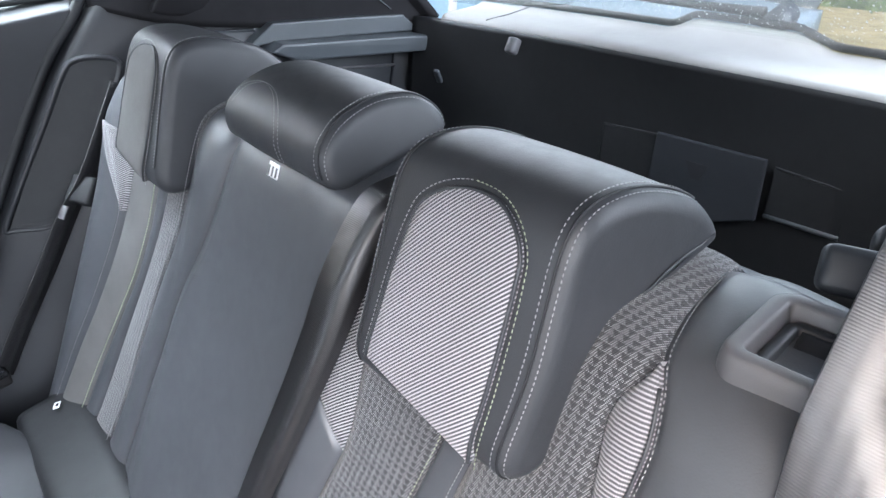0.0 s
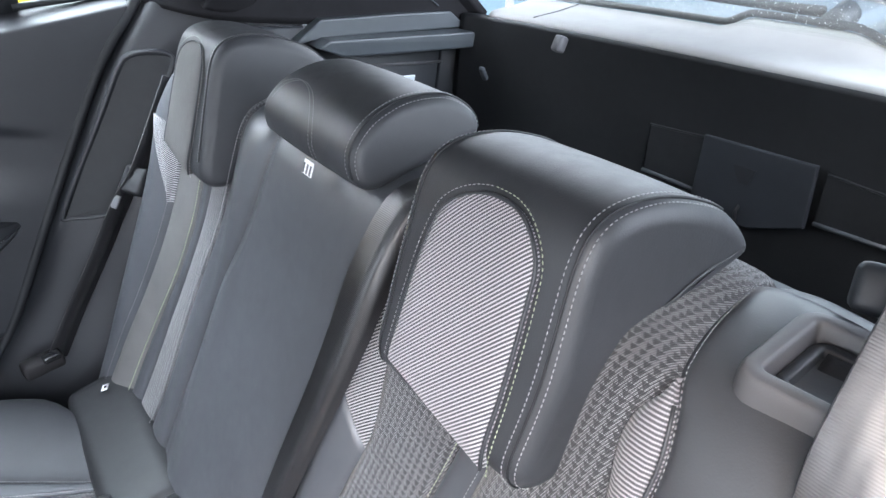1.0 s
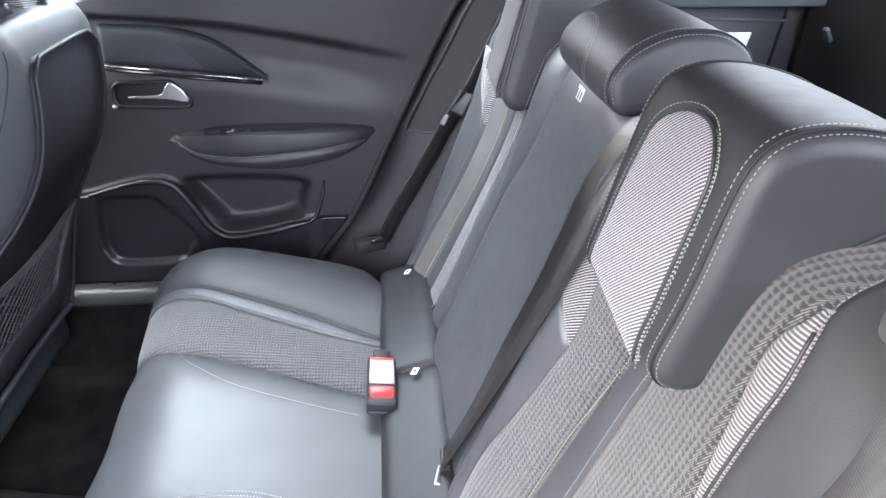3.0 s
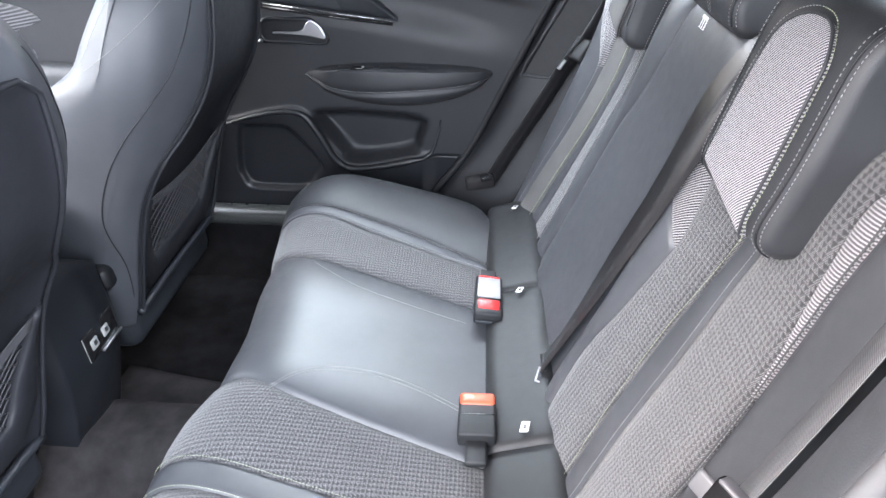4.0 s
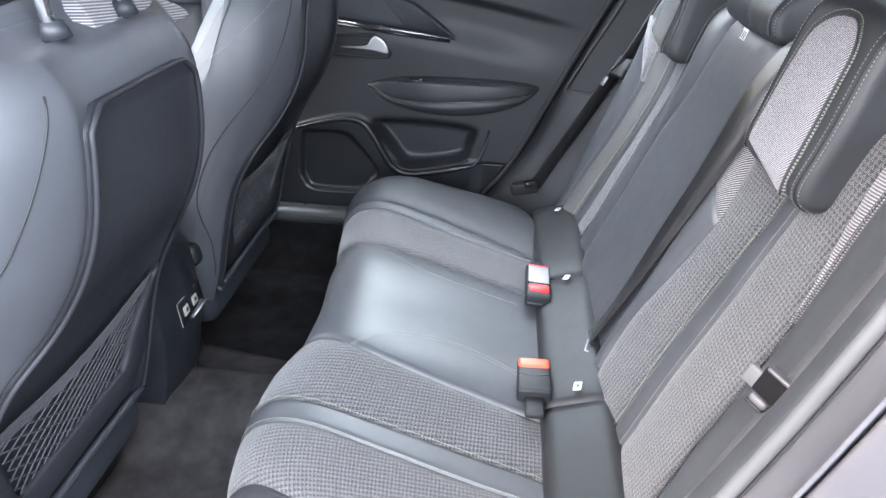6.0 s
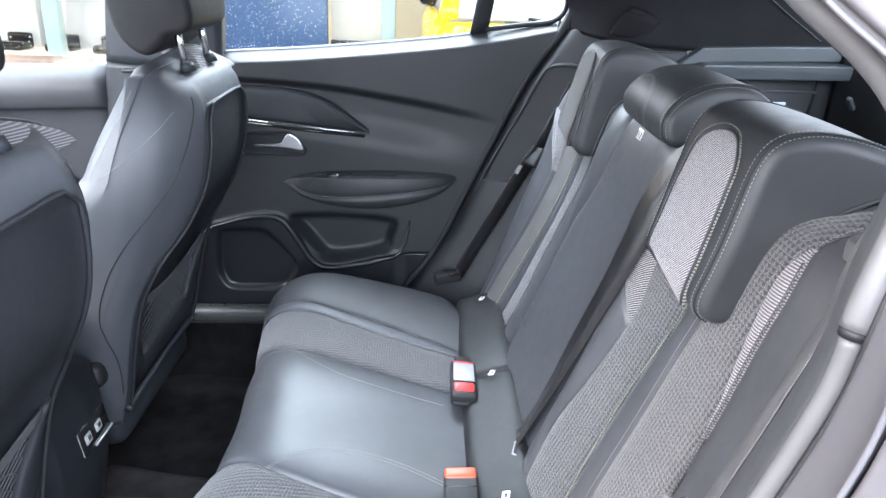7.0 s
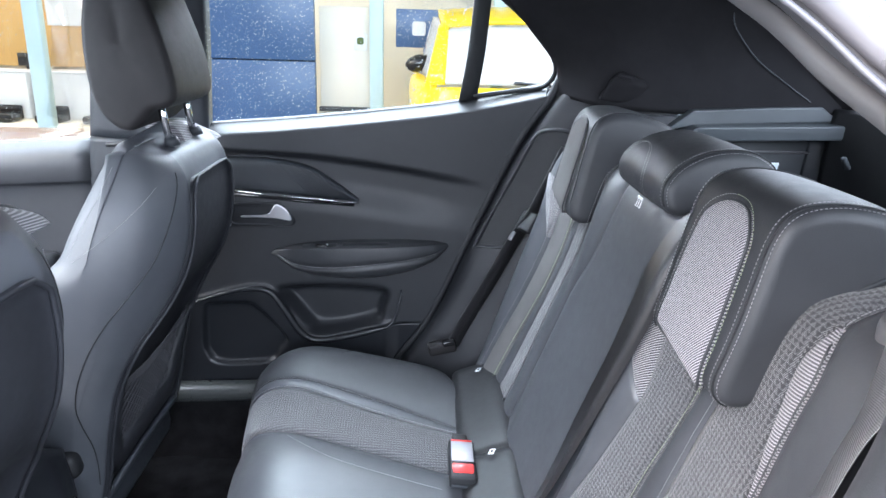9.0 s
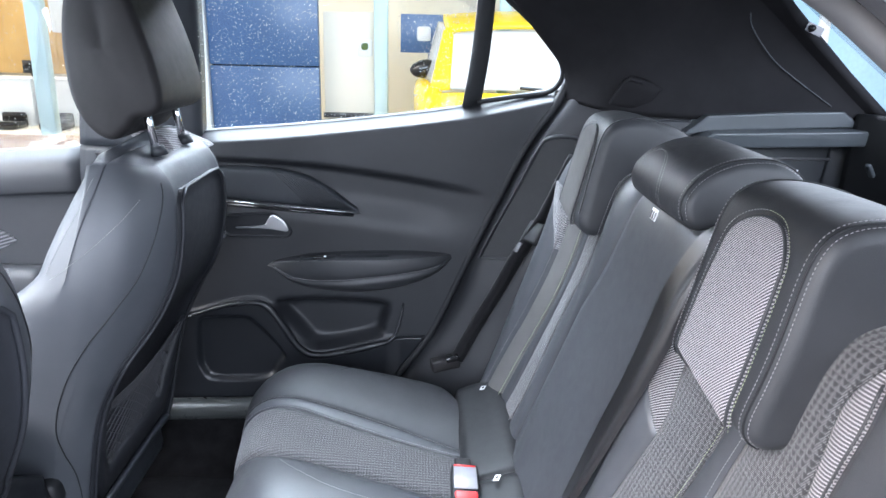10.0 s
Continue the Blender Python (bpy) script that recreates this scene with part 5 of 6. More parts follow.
for s in (-1, 1):
    quilt("side_post", [[(0.80, s * 0.635, 1.17), (0.68, s * 0.62, 1.28), (0.575, s * 0.60, 1.37), (0.46, s * 0.55, 1.45)], [(0.835, s * 0.585, 1.18), (0.72, s * 0.575, 1.275), (0.615, s * 0.558, 1.36), (0.535, s * 0.52, 1.432)]], 14, 6, roof_cloth, rw, "", (0.01, 0, 0.01))
    block("hinge_bracket", (0.036, 0.004, 0.018), grey_satin, rw, pose(0.64, s * 0.551, 1.355, 0, 22, 0), bevel=0.002)
    tube("hinge_bolt", [(0.632, s * 0.549, 1.357), (0.63, s * 0.538, 1.357)], [0.008, 0.006], gloss_black, rw, sides=12)
tube("wiper", [(1.03, -0.03, 1.262), (1.02, 0.1, 1.262), (1.0, 0.28, 1.262)], [0.009, 0.007, 0.004], rubber, rw, "black rear wiper")
tube("wiper_hub", [(1.0, -0.06, 1.245), (1.045, -0.06, 1.265)], 0.02, plastic, rw, sides=14)

bt = thing("boot_side_trim", "black boot side lining with parcel shelf ledges", "boot lining", kind="structure", at=(0.6, 0.62, 0.7))
block("wall", (0.62, 0.02, 0.64), plastic, bt, pose(0.62, 0.64, 0.84), bevel=0.005)
slab("upper_ledge", [(0.413, 0.6, 1.131), (0.469, 0.6, 1.176), (0.639, 0.6, 1.186), (0.762, 0.6, 1.19), (0.807, 0.6, 1.158), (0.473, 0.6, 1.142)], (0, 0.05, 0), ledge_dark, bt, bevel=0.004)
slab("lower_ledge", [(0.447, 0.562, 1.13), (0.469, 0.56, 1.144), (0.795, 0.56, 1.154), (0.823, 0.56, 1.136), (0.81, 0.562, 1.122), (0.5, 0.565, 1.112)], (0, 0.075, 0.002), ledge_dark, bt, bevel=0.004)
tube("groove", [(0.55, 0.628, 1.082), (0.80, 0.628, 1.084)], 0.003, grey_plastic, bt)
quilt("rear_corner", [[(0.76, 0.63, 1.12), (0.80, 0.60, 1.12), (0.85, 0.5, 1.13), (0.86, 0.42, 1.15)], [(0.74, 0.63, 0.9), (0.78, 0.58, 0.9), (0.82, 0.47, 0.9), (0.86, 0.40, 0.9)]], 14, 6, plastic, bt, "", (0.02, 0.01, 0))
block("clip", (0.009, 0.012, 0.034), ledge_dark, bt, pose(0.752, 0.462, 1.089, 0, -42, 25), bevel=0.003)
lamp = slab("boot_lamp", [(0.640, 0.625, 1.058), (0.695, 0.625, 1.060), (0.690, 0.625, 1.032), (0.652, 0.625, 1.031)], (0, -0.005, 0), lens_white, None, bevel=0.002)
tagged(lamp, "small pale lens set in the boot lining", "lamp")
boot = tagged(block("boot_floor", (0.62, 1.2, 0.03), carpet, None, pose(0.62, 0, 0.62), bevel=0.004), "black carpeted boot floor", "boot floor", kind="structure")

# ---------------------------------------------------------------- front seats


def front_seat(label, dx, cy, rest_back=0.0):
    s = thing("front_seat", label, "car seat", "front seats", at=(-0.8 + dx, cy, 0.25))
    REARX = curve_of((0.42, -0.745), (0.50, -0.722), (0.60, -0.702), (0.70, -0.676), (0.78, -0.636), (0.84, -0.596), (0.90, -0.566), (0.96, -0.550), (1.03, -0.545), (1.07, -0.549), (1.095, -0.560), (1.11, -0.572))
    FRONTX = curve_of((0.42, -1.00), (0.55, -1.00), (0.70, -0.965), (0.82, -0.885), (0.90, -0.800), (0.945, -0.742), (0.985, -0.722), (1.03, -0.702), (1.07, -0.680), (1.11, -0.655))
    HALF = curve_of((0.42, 0.215), (0.50, 0.232), (0.62, 0.242), (0.75, 0.244), (0.84, 0.256), (0.92, 0.264), (0.98, 0.256), (1.03, 0.240), (1.07, 0.222), (1.095, 0.205), (1.11, 0.188))
    PANEL = curve_of((0.45, 0.195), (0.60, 0.205), (0.74, 0.207), (0.785, 0.198), (0.82, 0.168), (0.86, 0.150), (0.93, 0.136), (1.0, 0.128), (1.065, 0.120))
    DISH = curve_of((0.42, 0.010), (0.55, 0.022), (0.72, 0.026), (0.80, 0.020), (0.87, 0.008), (1.0, 0.004), (1.11, 0.004))

    def half_outline(z):
        r, f, w, p, d = REARX(z) + dx, FRONTX(z) + dx, HALF(z), PANEL(z), DISH(z)
        wide, g = r - f, 0.03 + 0.40 * (w - p)
        return [(r - d, 0.0), (r - d, 0.45 * p), (r - d, 0.8 * p), (r - 0.45 * d, 0.97 * p), (r - 0.001, lerp(p, w, 0.12)), (r - 0.2 * g, lerp(p, w, 0.45)), (r - 0.55 * g, lerp(p, w, 0.78)), (r - g, lerp(p, w, 0.95)), (r - 1.5 * g, w), (f + 0.3 * wide, w), (f + 0.022, w - 0.012), (f, w - 0.038), (f + 0.008, w - 0.075), (f + 0.2 * wide, w - 0.12), (f + 0.26 * wide, 0.0)]

    def outline(z):
        h = half_outline(z)
        ring = [(x, y) for x, y in h] + [(x, -y) for x, y in h[-2:0:-1]]
        crown = 0.036 * step((z - 1.02) / 0.09)
        return [np.array([q[0], cy + q[1], z + crown * (1 - min(1.0, abs(q[1]) / 0.22) ** 2) * step((-0.572 + dx - q[0]) / 0.05)]) for q in spline(ring, 104, True)]

    levels = np.linspace(0.42, 1.11, 62)
    rings = [outline(z) for z in levels]
    for k in (0.12, 0.3, 0.55, 0.8):
        rings.append([np.array([lerp(p[0], -0.62 + dx, k), lerp(p[1], cy, k * k), p[2] + 0.010 * math.sin(k * 1.6)]) for p in rings[61]])
    loft("backrest", rings, front_leather, s, "black leather backrest")

    def side(z, x_rel, sgn, proud=0.0012):
        """A point on a flank: x_rel runs from the rear edge (0) to the front edge (1)."""
        ring = outline(z)
        want = lerp(REARX(z), FRONTX(z), x_rel) + dx
        out = None
        for a, b in zip(ring, ring[1:] + ring[:1]):
            if (a[0] - want) * (b[0] - want) <= 0 and abs(a[0] - b[0]) > 1e-9:
                q = lerp(a, b, (want - a[0]) / (b[0] - a[0]))
                if out is None or (q[1] - cy) * sgn > (out[1] - cy) * sgn:
                    out = q
        return np.array([want + proud * 0.4, out[1] + sgn * proud, out[2]])

    sweep = curve_of((0.50, 0.02), (0.56, 0.04), (0.60, 0.07), (0.64, 0.13), (0.68, 0.185), (0.743, 0.225), (0.80, 0.245), (0.845, 0.25), (0.90, 0.21), (0.956, 0.155), (1.0, 0.11), (1.054, 0.07), (1.09, 0.05))
    slash = curve_of((0.93, 0.98), (0.99, 0.62), (1.04, 0.36), (1.075, 0.2))
    brow = curve_of((0.95, 0.9), (1.03, 0.84), (1.10, 0.8))
    for sgn in (-1, 1):
        tube("seam", [side(z, sweep(z), sgn, 0.0004) for z in np.linspace(0.50, 1.085, 60)], 0.0012, rubber, s)
        stitches("stitching", [side(z, slash(z), sgn, 0.0022) for z in np.linspace(0.955, 1.07, 44)], thread_white, s, radius=0.0005)
        stitches("stitching", [side(z, brow(z), sgn, 0.0022) for z in np.linspace(0.96, 1.1, 40)], thread_white, s, radius=0.0005)

    # hard rear panel: a raised lip round a sunk face, folded forward above the net
    def panel(u, v, off=0.0):
        z = lerp(0.45, 1.065, v)
        w = 2 * u - 1
        p = PANEL(z) * min(1.0, 0.80 + 0.2 * min(1.0, (1 - v) / 0.03))
        lip = max(abs(w) ** 18, step((v - 0.975) / 0.02))
        deep = DISH(z) * (1 - abs(w) ** 6)
        return np.array([REARX(z) + dx - deep * 0.85 + 0.003 + 0.004 * lip + off, cy + w * p, z])

    sheet("rear_panel", panel, 60, 80, panel_plastic, s, "moulded black rear panel", (-0.02, 0, 0))
    edge = [panel(0, v, 0.001) for v in np.linspace(0.0, 1, 60)] + [panel(u, 1, 0.001) for u in np.linspace(0.04, 0.96, 24)] + [panel(1, v, 0.001) for v in np.linspace(1, 0.0, 60)]
    tube("panel_rim", edge, 0.0035, panel_plastic, s)

    # lower frame of the pocket, then its net
    top_z, low_z = 0.700, 0.545
    wide = lambda z: lerp(0.142, 0.186, step((z - low_z) / (top_z - low_z)))
    sag = lambda w: 0.020 * (1 - w * w)
    at = lambda w, z, off: np.array([REARX(z) + dx - DISH(z) * 0.85 * (1 - abs(w * wide(z) / PANEL(z)) ** 6) + 0.003 + off, cy + w * wide(z), z])
    frame_in = [at(w, top_z, 0.012) for w in (-1.0,)] + [at(-1, z, 0.012) for z in np.linspace(top_z, low_z + 0.02, 10)] + [at(w, low_z, 0.012) for w in np.linspace(-0.93, 0.93, 22)] + [at(1, z, 0.012) for z in np.linspace(low_z + 0.02, top_z, 10)]
    frame_out = []
    for q in frame_in:
        k = (q[1] - cy) / 0.186
        lower = step((low_z + 0.03 - q[2]) / 0.03)
        zz = q[2] + 0.012 * (1 - lower) * step((q[2] - 0.66) / 0.04) - 0.062 * lower
        y = max(-1.0, min(1.0, 1.08 * k)) * (PANEL(zz) - 0.004)
        if lower < 0.5:
            y = math.copysign(PANEL(zz) - 0.004, k)
        frame_out.append(np.array([REARX(zz) + dx + 0.004, cy + y, zz]))
    n = len(frame_in)
    rows = [[lerp(frame_in[i], frame_out[i], k) + np.array([o, 0, 0]) for i in range(n)] for k, o in ((0.0, -0.008), (0.0, 0.0), (0.06, 0.004), (0.3, 0.006), (0.8, 0.005), (1.0, -0.002))]
    sheet("pocket_frame", lambda u, v: rows[round(v * 5)][round(u * (n - 1))], n - 1, 5, panel_plastic, s, "black plastic frame round the net", (-0.012, 0, 0))
    tube("lower_rim", [np.array([REARX(0.462) + dx + 0.004, cy + 0.2 * w, 0.462 - 0.006 * w * w]) for w in np.linspace(-1, 1, 24)], 0.008, plastic, s)
    verts, faces = [], []

    def strand(line, radius, sides=5):
        a, b = tube_mesh(line, radius, sides)
        faces.extend(tuple(len(verts) + q for q in t) for t in b)
        verts.extend(a)

    for k in range(5):
        strand([at(w, top_z - 0.0048 * k - sag(w), 0.012 + 0.01 * (1 - w ** 4)) for w in np.linspace(-1, 1, 26)], 0.0017)
    part("pocket_band", verts, faces, net_mat, s, "stranded elastic pocket band")
    verts, faces = [], []
    for d in (1, -1):
        for k in range(-18, 19):
            line = []
            for i in range(21):
                v = i / 20
                w = k * 0.19 + d * (v - 0.5) * 1.05
                if -0.99 < w < 0.99:
                    z = lerp(low_z, top_z - 0.022 - sag(w), v)
                    line.append(at(w, z, 0.008 + (0.014 * (1 - w ** 4)) * v))
            if len(line) > 2:
                strand(line, 0.0012, 4)
    part("net", verts, faces, net_mat, s, "diamond-mesh net pocket")

    block("base_cover", (0.26, 0.42, 0.10), plastic, s, pose(-0.87 + dx, cy, 0.40, 0, -6, 0), bevel=0.03, segs=3)
    block("seat_cushion", (0.5, 0.5, 0.16), leather, s, pose(-1.15 + dx, cy, 0.50, 0, 6, 0), bevel=0.05, segs=4)
    for y in (-0.068, 0.068):
        tube("rod", [(-0.588 + dx, cy + y, 1.09), (-0.612 + dx, cy + y, 1.25)], 0.0068, chrome, s, "polished steel rod", sides=14)
        tube("rod_collar", [(-0.588 + dx, cy + y, 1.118), (-0.591 + dx, cy + y, 1.134)], [0.015, 0.011], plastic, s, sides=16)
    rel = lambda u: lerp(0.0, 0.226, u)
    top = lambda u: 1.106 + 0.046 * (1 - (rel(u) / 0.235) ** 2)
    crest = lambda u, v: (-0.582 + dx - 0.022 * v - 0.02 * v ** 4, cy + rel(u), lerp(1.092, top(u), v ** 0.8))
    sheet("cloth_top", crest, 30, 12, rib_cloth, s, "ribbed cloth crest", (-0.05, 0, -0.004), lambda u, v: (rel(u), crest(u, v)[2]))
    tube("crest_piping", [np.array(crest(u, 1)) for u in np.linspace(0, 1, 40)], 0.003, leather, s)
    bk = dx + rest_back
    prof = np.array(spline([(x + bk, z) for x, z in ((-0.604, 1.184), (-0.578, 1.190), (-0.561, 1.212), (-0.569, 1.275), (-0.592, 1.350), (-0.622, 1.420), (-0.660, 1.440), (-0.690, 1.410), (-0.710, 1.330), (-0.710, 1.235), (-0.694, 1.182), (-0.668, 1.154), (-0.643, 1.149), (-0.620, 1.166))], 84, True))
    rr = []
    rnd, half_w = 0.016, 0.116
    for side_, k in [(-1, j / 6) for j in range(7)] + [(0, j / 6) for j in range(1, 6)] + [(1, 1 - j / 6) for j in range(7)]:
        if side_ == 0:
            d, yy = 0.0, lerp(rnd - half_w, half_w - rnd, k)
        else:
            a = k * math.pi / 2
            d, yy = rnd * (1 - math.sin(a)), side_ * (half_w - rnd + rnd * math.cos(a))
        rr.append([np.array([q[0], cy + yy * (1 - 0.5 * max(0.0, q[1] - 1.3)), q[1]]) for q in inset(prof, d)])
    close = lambda ring_, k, out: [np.array([lerp(q[0], -0.645 + bk, k), q[1] + out, lerp(q[2], 1.295, k)]) for q in ring_]
    rr = [close(rr[0], k, -0.006 * math.sqrt(k)) for k in (0.85, 0.6, 0.35, 0.15)] + rr + [close(rr[-1], k, 0.006 * math.sqrt(k)) for k in (0.15, 0.35, 0.6, 0.85)]
    loft("headrest", rr, headrest_black, s, "matt black head restraint")
    for sgn in (-1, 1):
        tube("headrest_seam", [np.array([q[0], cy + sgn * (half_w - 0.004) * (1 - 0.5 * max(0.0, q[1] - 1.3)), q[1]]) for q in inset(prof, 0.011)], 0.0014, rubber, s, closed=True)
    return s


front_seat("black leather front passenger seat seen from behind, net pocket", 0.0, 0.385)
front_seat("black leather front seat beside the door opening, net pocket", -0.012, -0.345, -0.022)

con = thing("centre_console", "black centre console end with two charging sockets", "console", at=(-0.8, 0.03, 0.3))
quilt("rear_face", [[(-0.76, -0.06, 0.30), (-0.735, -0.07, 0.47), (-0.75, -0.07, 0.66)], [(-0.75, 0.03, 0.30), (-0.715, 0.03, 0.48), (-0.745, 0.03, 0.66)], [(-0.76, 0.10, 0.30), (-0.735, 0.11, 0.47), (-0.75, 0.11, 0.62)]], 14, 12, lower_black, con, "", (-0.4, 0, 0))
m = pose(-0.72, 0.03, 0.515, 0, -9, 0)
block("socket_plate", (0.006, 0.10, 0.052), gloss_black, con, m @ pose(0, 0.002, 0.006), bevel=0.003)
for y in (-0.024, 0.014):
    block("socket", (0.006, 0.021, 0.019), ledge_plastic, con, m @ pose(0.002, y, 0.006), bevel=0.002)
    block("socket_hole", (0.004, 0.008, 0.008), rubber, con, m @ pose(0.0045, y + 0.001, 0.007), bevel=0.001)
block("trim_strip", (0.004, 0.068, 0.004), satin_metal, con, m @ pose(0.004, 0.022, -0.02), bevel=0.001)
block("armrest_box", (0.4, 0.2, 0.12), leather, con, pose(-1.0, 0.03, 0.68), bevel=0.03, segs=3)
block("side_step", (0.05, 0.04, 0.05), boot_plastic, con, pose(-0.765, 0.14, 0.565, 0, -10, 0), bevel=0.016, segs=4)

dash = thing("dashboard", "dark dashboard with a thin green light line", "dashboard", at=(-1.7, 0, 0.6))
block("body", (0.4, 1.4, 0.35), plastic, dash, pose(-1.75, 0, 0.85), bevel=0.08, segs=4)
block("accent_line", (0.006, 1.3, 0.008), thread_green, dash, pose(-1.548, 0, 0.9), bevel=0.002)

# ---------------------------------------------------------------- outside
ground_mat = soft_mat("wet_asphalt", (0.07, 0.068, 0.066), (0.12, 0.115, 0.11), 0.4, 60, 0.004, 1.2, 0.15)
brick_mat = soft_mat("red_paving", (0.3, 0.2, 0.16), (0.4, 0.29, 0.23), 0.6, 40, 0.002, 5)
blue_mat = soft_mat("blue_cladding", (0.045, 0.10, 0.23), (0.06, 0.125, 0.27), 0.35, 300, 0.0002, 2)
cream_mat = soft_mat("cream_render", (0.72, 0.68, 0.58), (0.82, 0.78, 0.68), 0.7, 120, 0.0006, 2)
white_mat = soft_mat("white_frame", (0.72, 0.74, 0.75), (0.8, 0.82, 0.83), 0.4, 120, 0.0003, 4)
wood_mat = soft_mat("warm_wood", (0.55, 0.33, 0.1), (0.66, 0.42, 0.15), 0.5, 120, 0.0006, 4)
# reflected sky is put into this pale blue base colour
sky_glass = plain("sky_reflection_glazing", (0.42, 0.62, 0.78), 0.15, var=0.06)
dry_grass = soft_mat("dry_grass", (0.20, 0.17, 0.08), (0.34, 0.29, 0.15), 0.9, 30, 0.02, 3, spec=0.1)
mullion_mat = soft_mat("pale_cyan_frame", (0.5, 0.68, 0.72), (0.58, 0.76, 0.8), 0.4, 120, 0.0003, 4)
yellow_paint = plain("yellow_paint", (0.85, 0.62, 0.01), 0.18, var=0.03)
# pale base colour holds the sky reflected in the yellow car's panes
reflecting_glass = plain("car_glass", (0.55, 0.57, 0.58), 0.06, var=0.05)
tinted_glass = plain("tinted_car_glass", (0.06, 0.07, 0.075), 0.06, var=0.05)
leaf_mat = soft_mat("hedge_leaf", (0.05, 0.09, 0.02), (0.11, 0.16, 0.04), 0.6, 60, 0.002, 8)
silver = plain("silver_blue_paint", (0.3, 0.38, 0.46), 0.25, 0.3, var=0.05)

ground = tagged(sheet("ground", lambda u, v: (lerp(-300, 300, u), lerp(-300, 300, v), 0.0), 40, 40, ground_mat), "wet grey asphalt forecourt", "ground", kind="structure")
strip = tagged(block("pavement", (14, 1.1, 0.12), brick_mat, None, pose(-2, 4.9, 0.02), bevel=0.02), "reddish paved strip in front of the building", "pavement", kind="structure")

shop = thing("showroom", "showroom with blue cladding and cream rooms behind glass", "building", at=(-1.5, 6, 0))
for k in range(4):
    block("cladding_panel", (0.95, 0.08, 0.80), blue_mat, shop, pose(-1.485, 5.5, 0.625 + 0.81 * (k), 0, 0, 0), bevel=0.006)
block("column", (0.2, 0.1, 4), white_mat, shop, pose(-2.065, 5.46, 2.0), bevel=0.01)
block("joint_backing", (0.94, 0.03, 3.2), rubber, shop, pose(-1.485, 5.53, 1.85), bevel=0.004)
for x, w in ((-3.42, 0.14), (-0.47, 0.12), (0.6, 0.1)):
    block("mullion", (w, 0.1, 4), mullion_mat, shop, pose(x, 5.5, 2.0), bevel=0.01)
block("back_wall", (8, 0.1, 3.4), cream_mat, shop, pose(-1.5, 8.0, 1.7), bevel=0.01)
block("room_floor", (8, 3, 0.1), cream_mat, shop, pose(-1.5, 6.8, 0.2), bevel=0.01)
# unseen roof, added with a deep overhang that shades the facade
block("roof", (16, 7.5, 0.3), white_mat, shop, pose(-1.5, 5.9, 3.7), bevel=0.02)
block("wood_panel", (3.0, 0.06, 1.5), wood_mat, shop, pose(-5.0, 7.4, 1.55), bevel=0.01)
block("white_screen", (0.4, 0.04, 0.5), white_mat, shop, pose(-3.95, 7.2, 1.5), bevel=0.01)
for k in range(4):
    x = -5.6 + 0.78 * k
    desk = thing("reception_counter", "white reception counter standing on the showroom floor", "counter", "showroom counters", at=(x, 7.2, 0.25))
    block("front", (0.72, 0.26, 0.50), white_mat, desk, pose(x, 7.2, 0.50), bevel=0.012)
    block("worktop", (0.75, 0.32, 0.025), white_mat, desk, pose(x, 7.2, 0.7625), bevel=0.006)
    x = -5.3 + 0.8 * k
    screen = thing("monitor", "black computer monitor standing on a white counter", "monitor", "showroom monitors", at=(x, 7.25, 0.775))
    block("screen", (0.22, 0.03, 0.14), gloss_black, screen, pose(x, 7.25, 0.88), bevel=0.005)
    block("stand", (0.05, 0.06, 0.05), gloss_black, screen, pose(x, 7.26, 0.80), bevel=0.004)
    x = -5.1 + 0.5 * k
    seat = thing("low_chair", "low black tub chair on the showroom floor", "chair", "showroom chairs", at=(x, 6.8, 0.25))
    block("seat", (0.26, 0.26, 0.09), gloss_black, seat, pose(x, 6.8, 0.295), bevel=0.03, segs=3)
    block("backrest", (0.26, 0.06, 0.16), gloss_black, seat, pose(x, 6.93, 0.335), bevel=0.025, segs=3)
block("cream_board", (0.5, 0.04, 1.0), cream_mat, shop, pose(-0.74, 5.62, 1.0), bevel=0.01)
block("low_rail", (0.5, 0.06, 0.04), plastic, shop, pose(-0.74, 5.55, 0.61), bevel=0.005)
# bays added by guess; their blue is painted sky reflection
for k in range(5):
    block("glazing", (1.5, 0.05, 3.0), sky_glass, shop, pose(2.6 + 1.6 * k, 5.5, 1.7), bevel=0.01)
    block("mullion", (0.1, 0.1, 4), white_mat, shop, pose(1.8 + 1.6 * k, 5.5, 2.0), bevel=0.01)
# made-up raised block in place of the red paving beyond
block("raised_paving", (3.9, 0.3, 0.40), brick_mat, shop, pose(-4.05, 5.25, 0.20), "raised block standing in for red brick paving", bevel=0.01)
block("poster", (0.4, 0.02, 0.32), blue_mat, shop, pose(-0.1, 5.48, 1.33), bevel=0.002)
block("notice", (0.12, 0.01, 0.14), white_mat, shop, pose(-0.62, 5.59, 1.2), bevel=0.002)
block("notice_mark", (0.06, 0.01, 0.06), leaf_mat, shop, pose(-0.62, 5.583, 1.21), bevel=0.015)
block("poster_mark", (0.12, 0.01, 0.12), white_label, shop, pose(-0.1, 5.465, 1.33), bevel=0.02)

shop.location.x -= 0.06

car = thing("parked_car", "yellow hatchback parked facing the building", "car", "parked cars", at=(0.8, 4.6, 0))
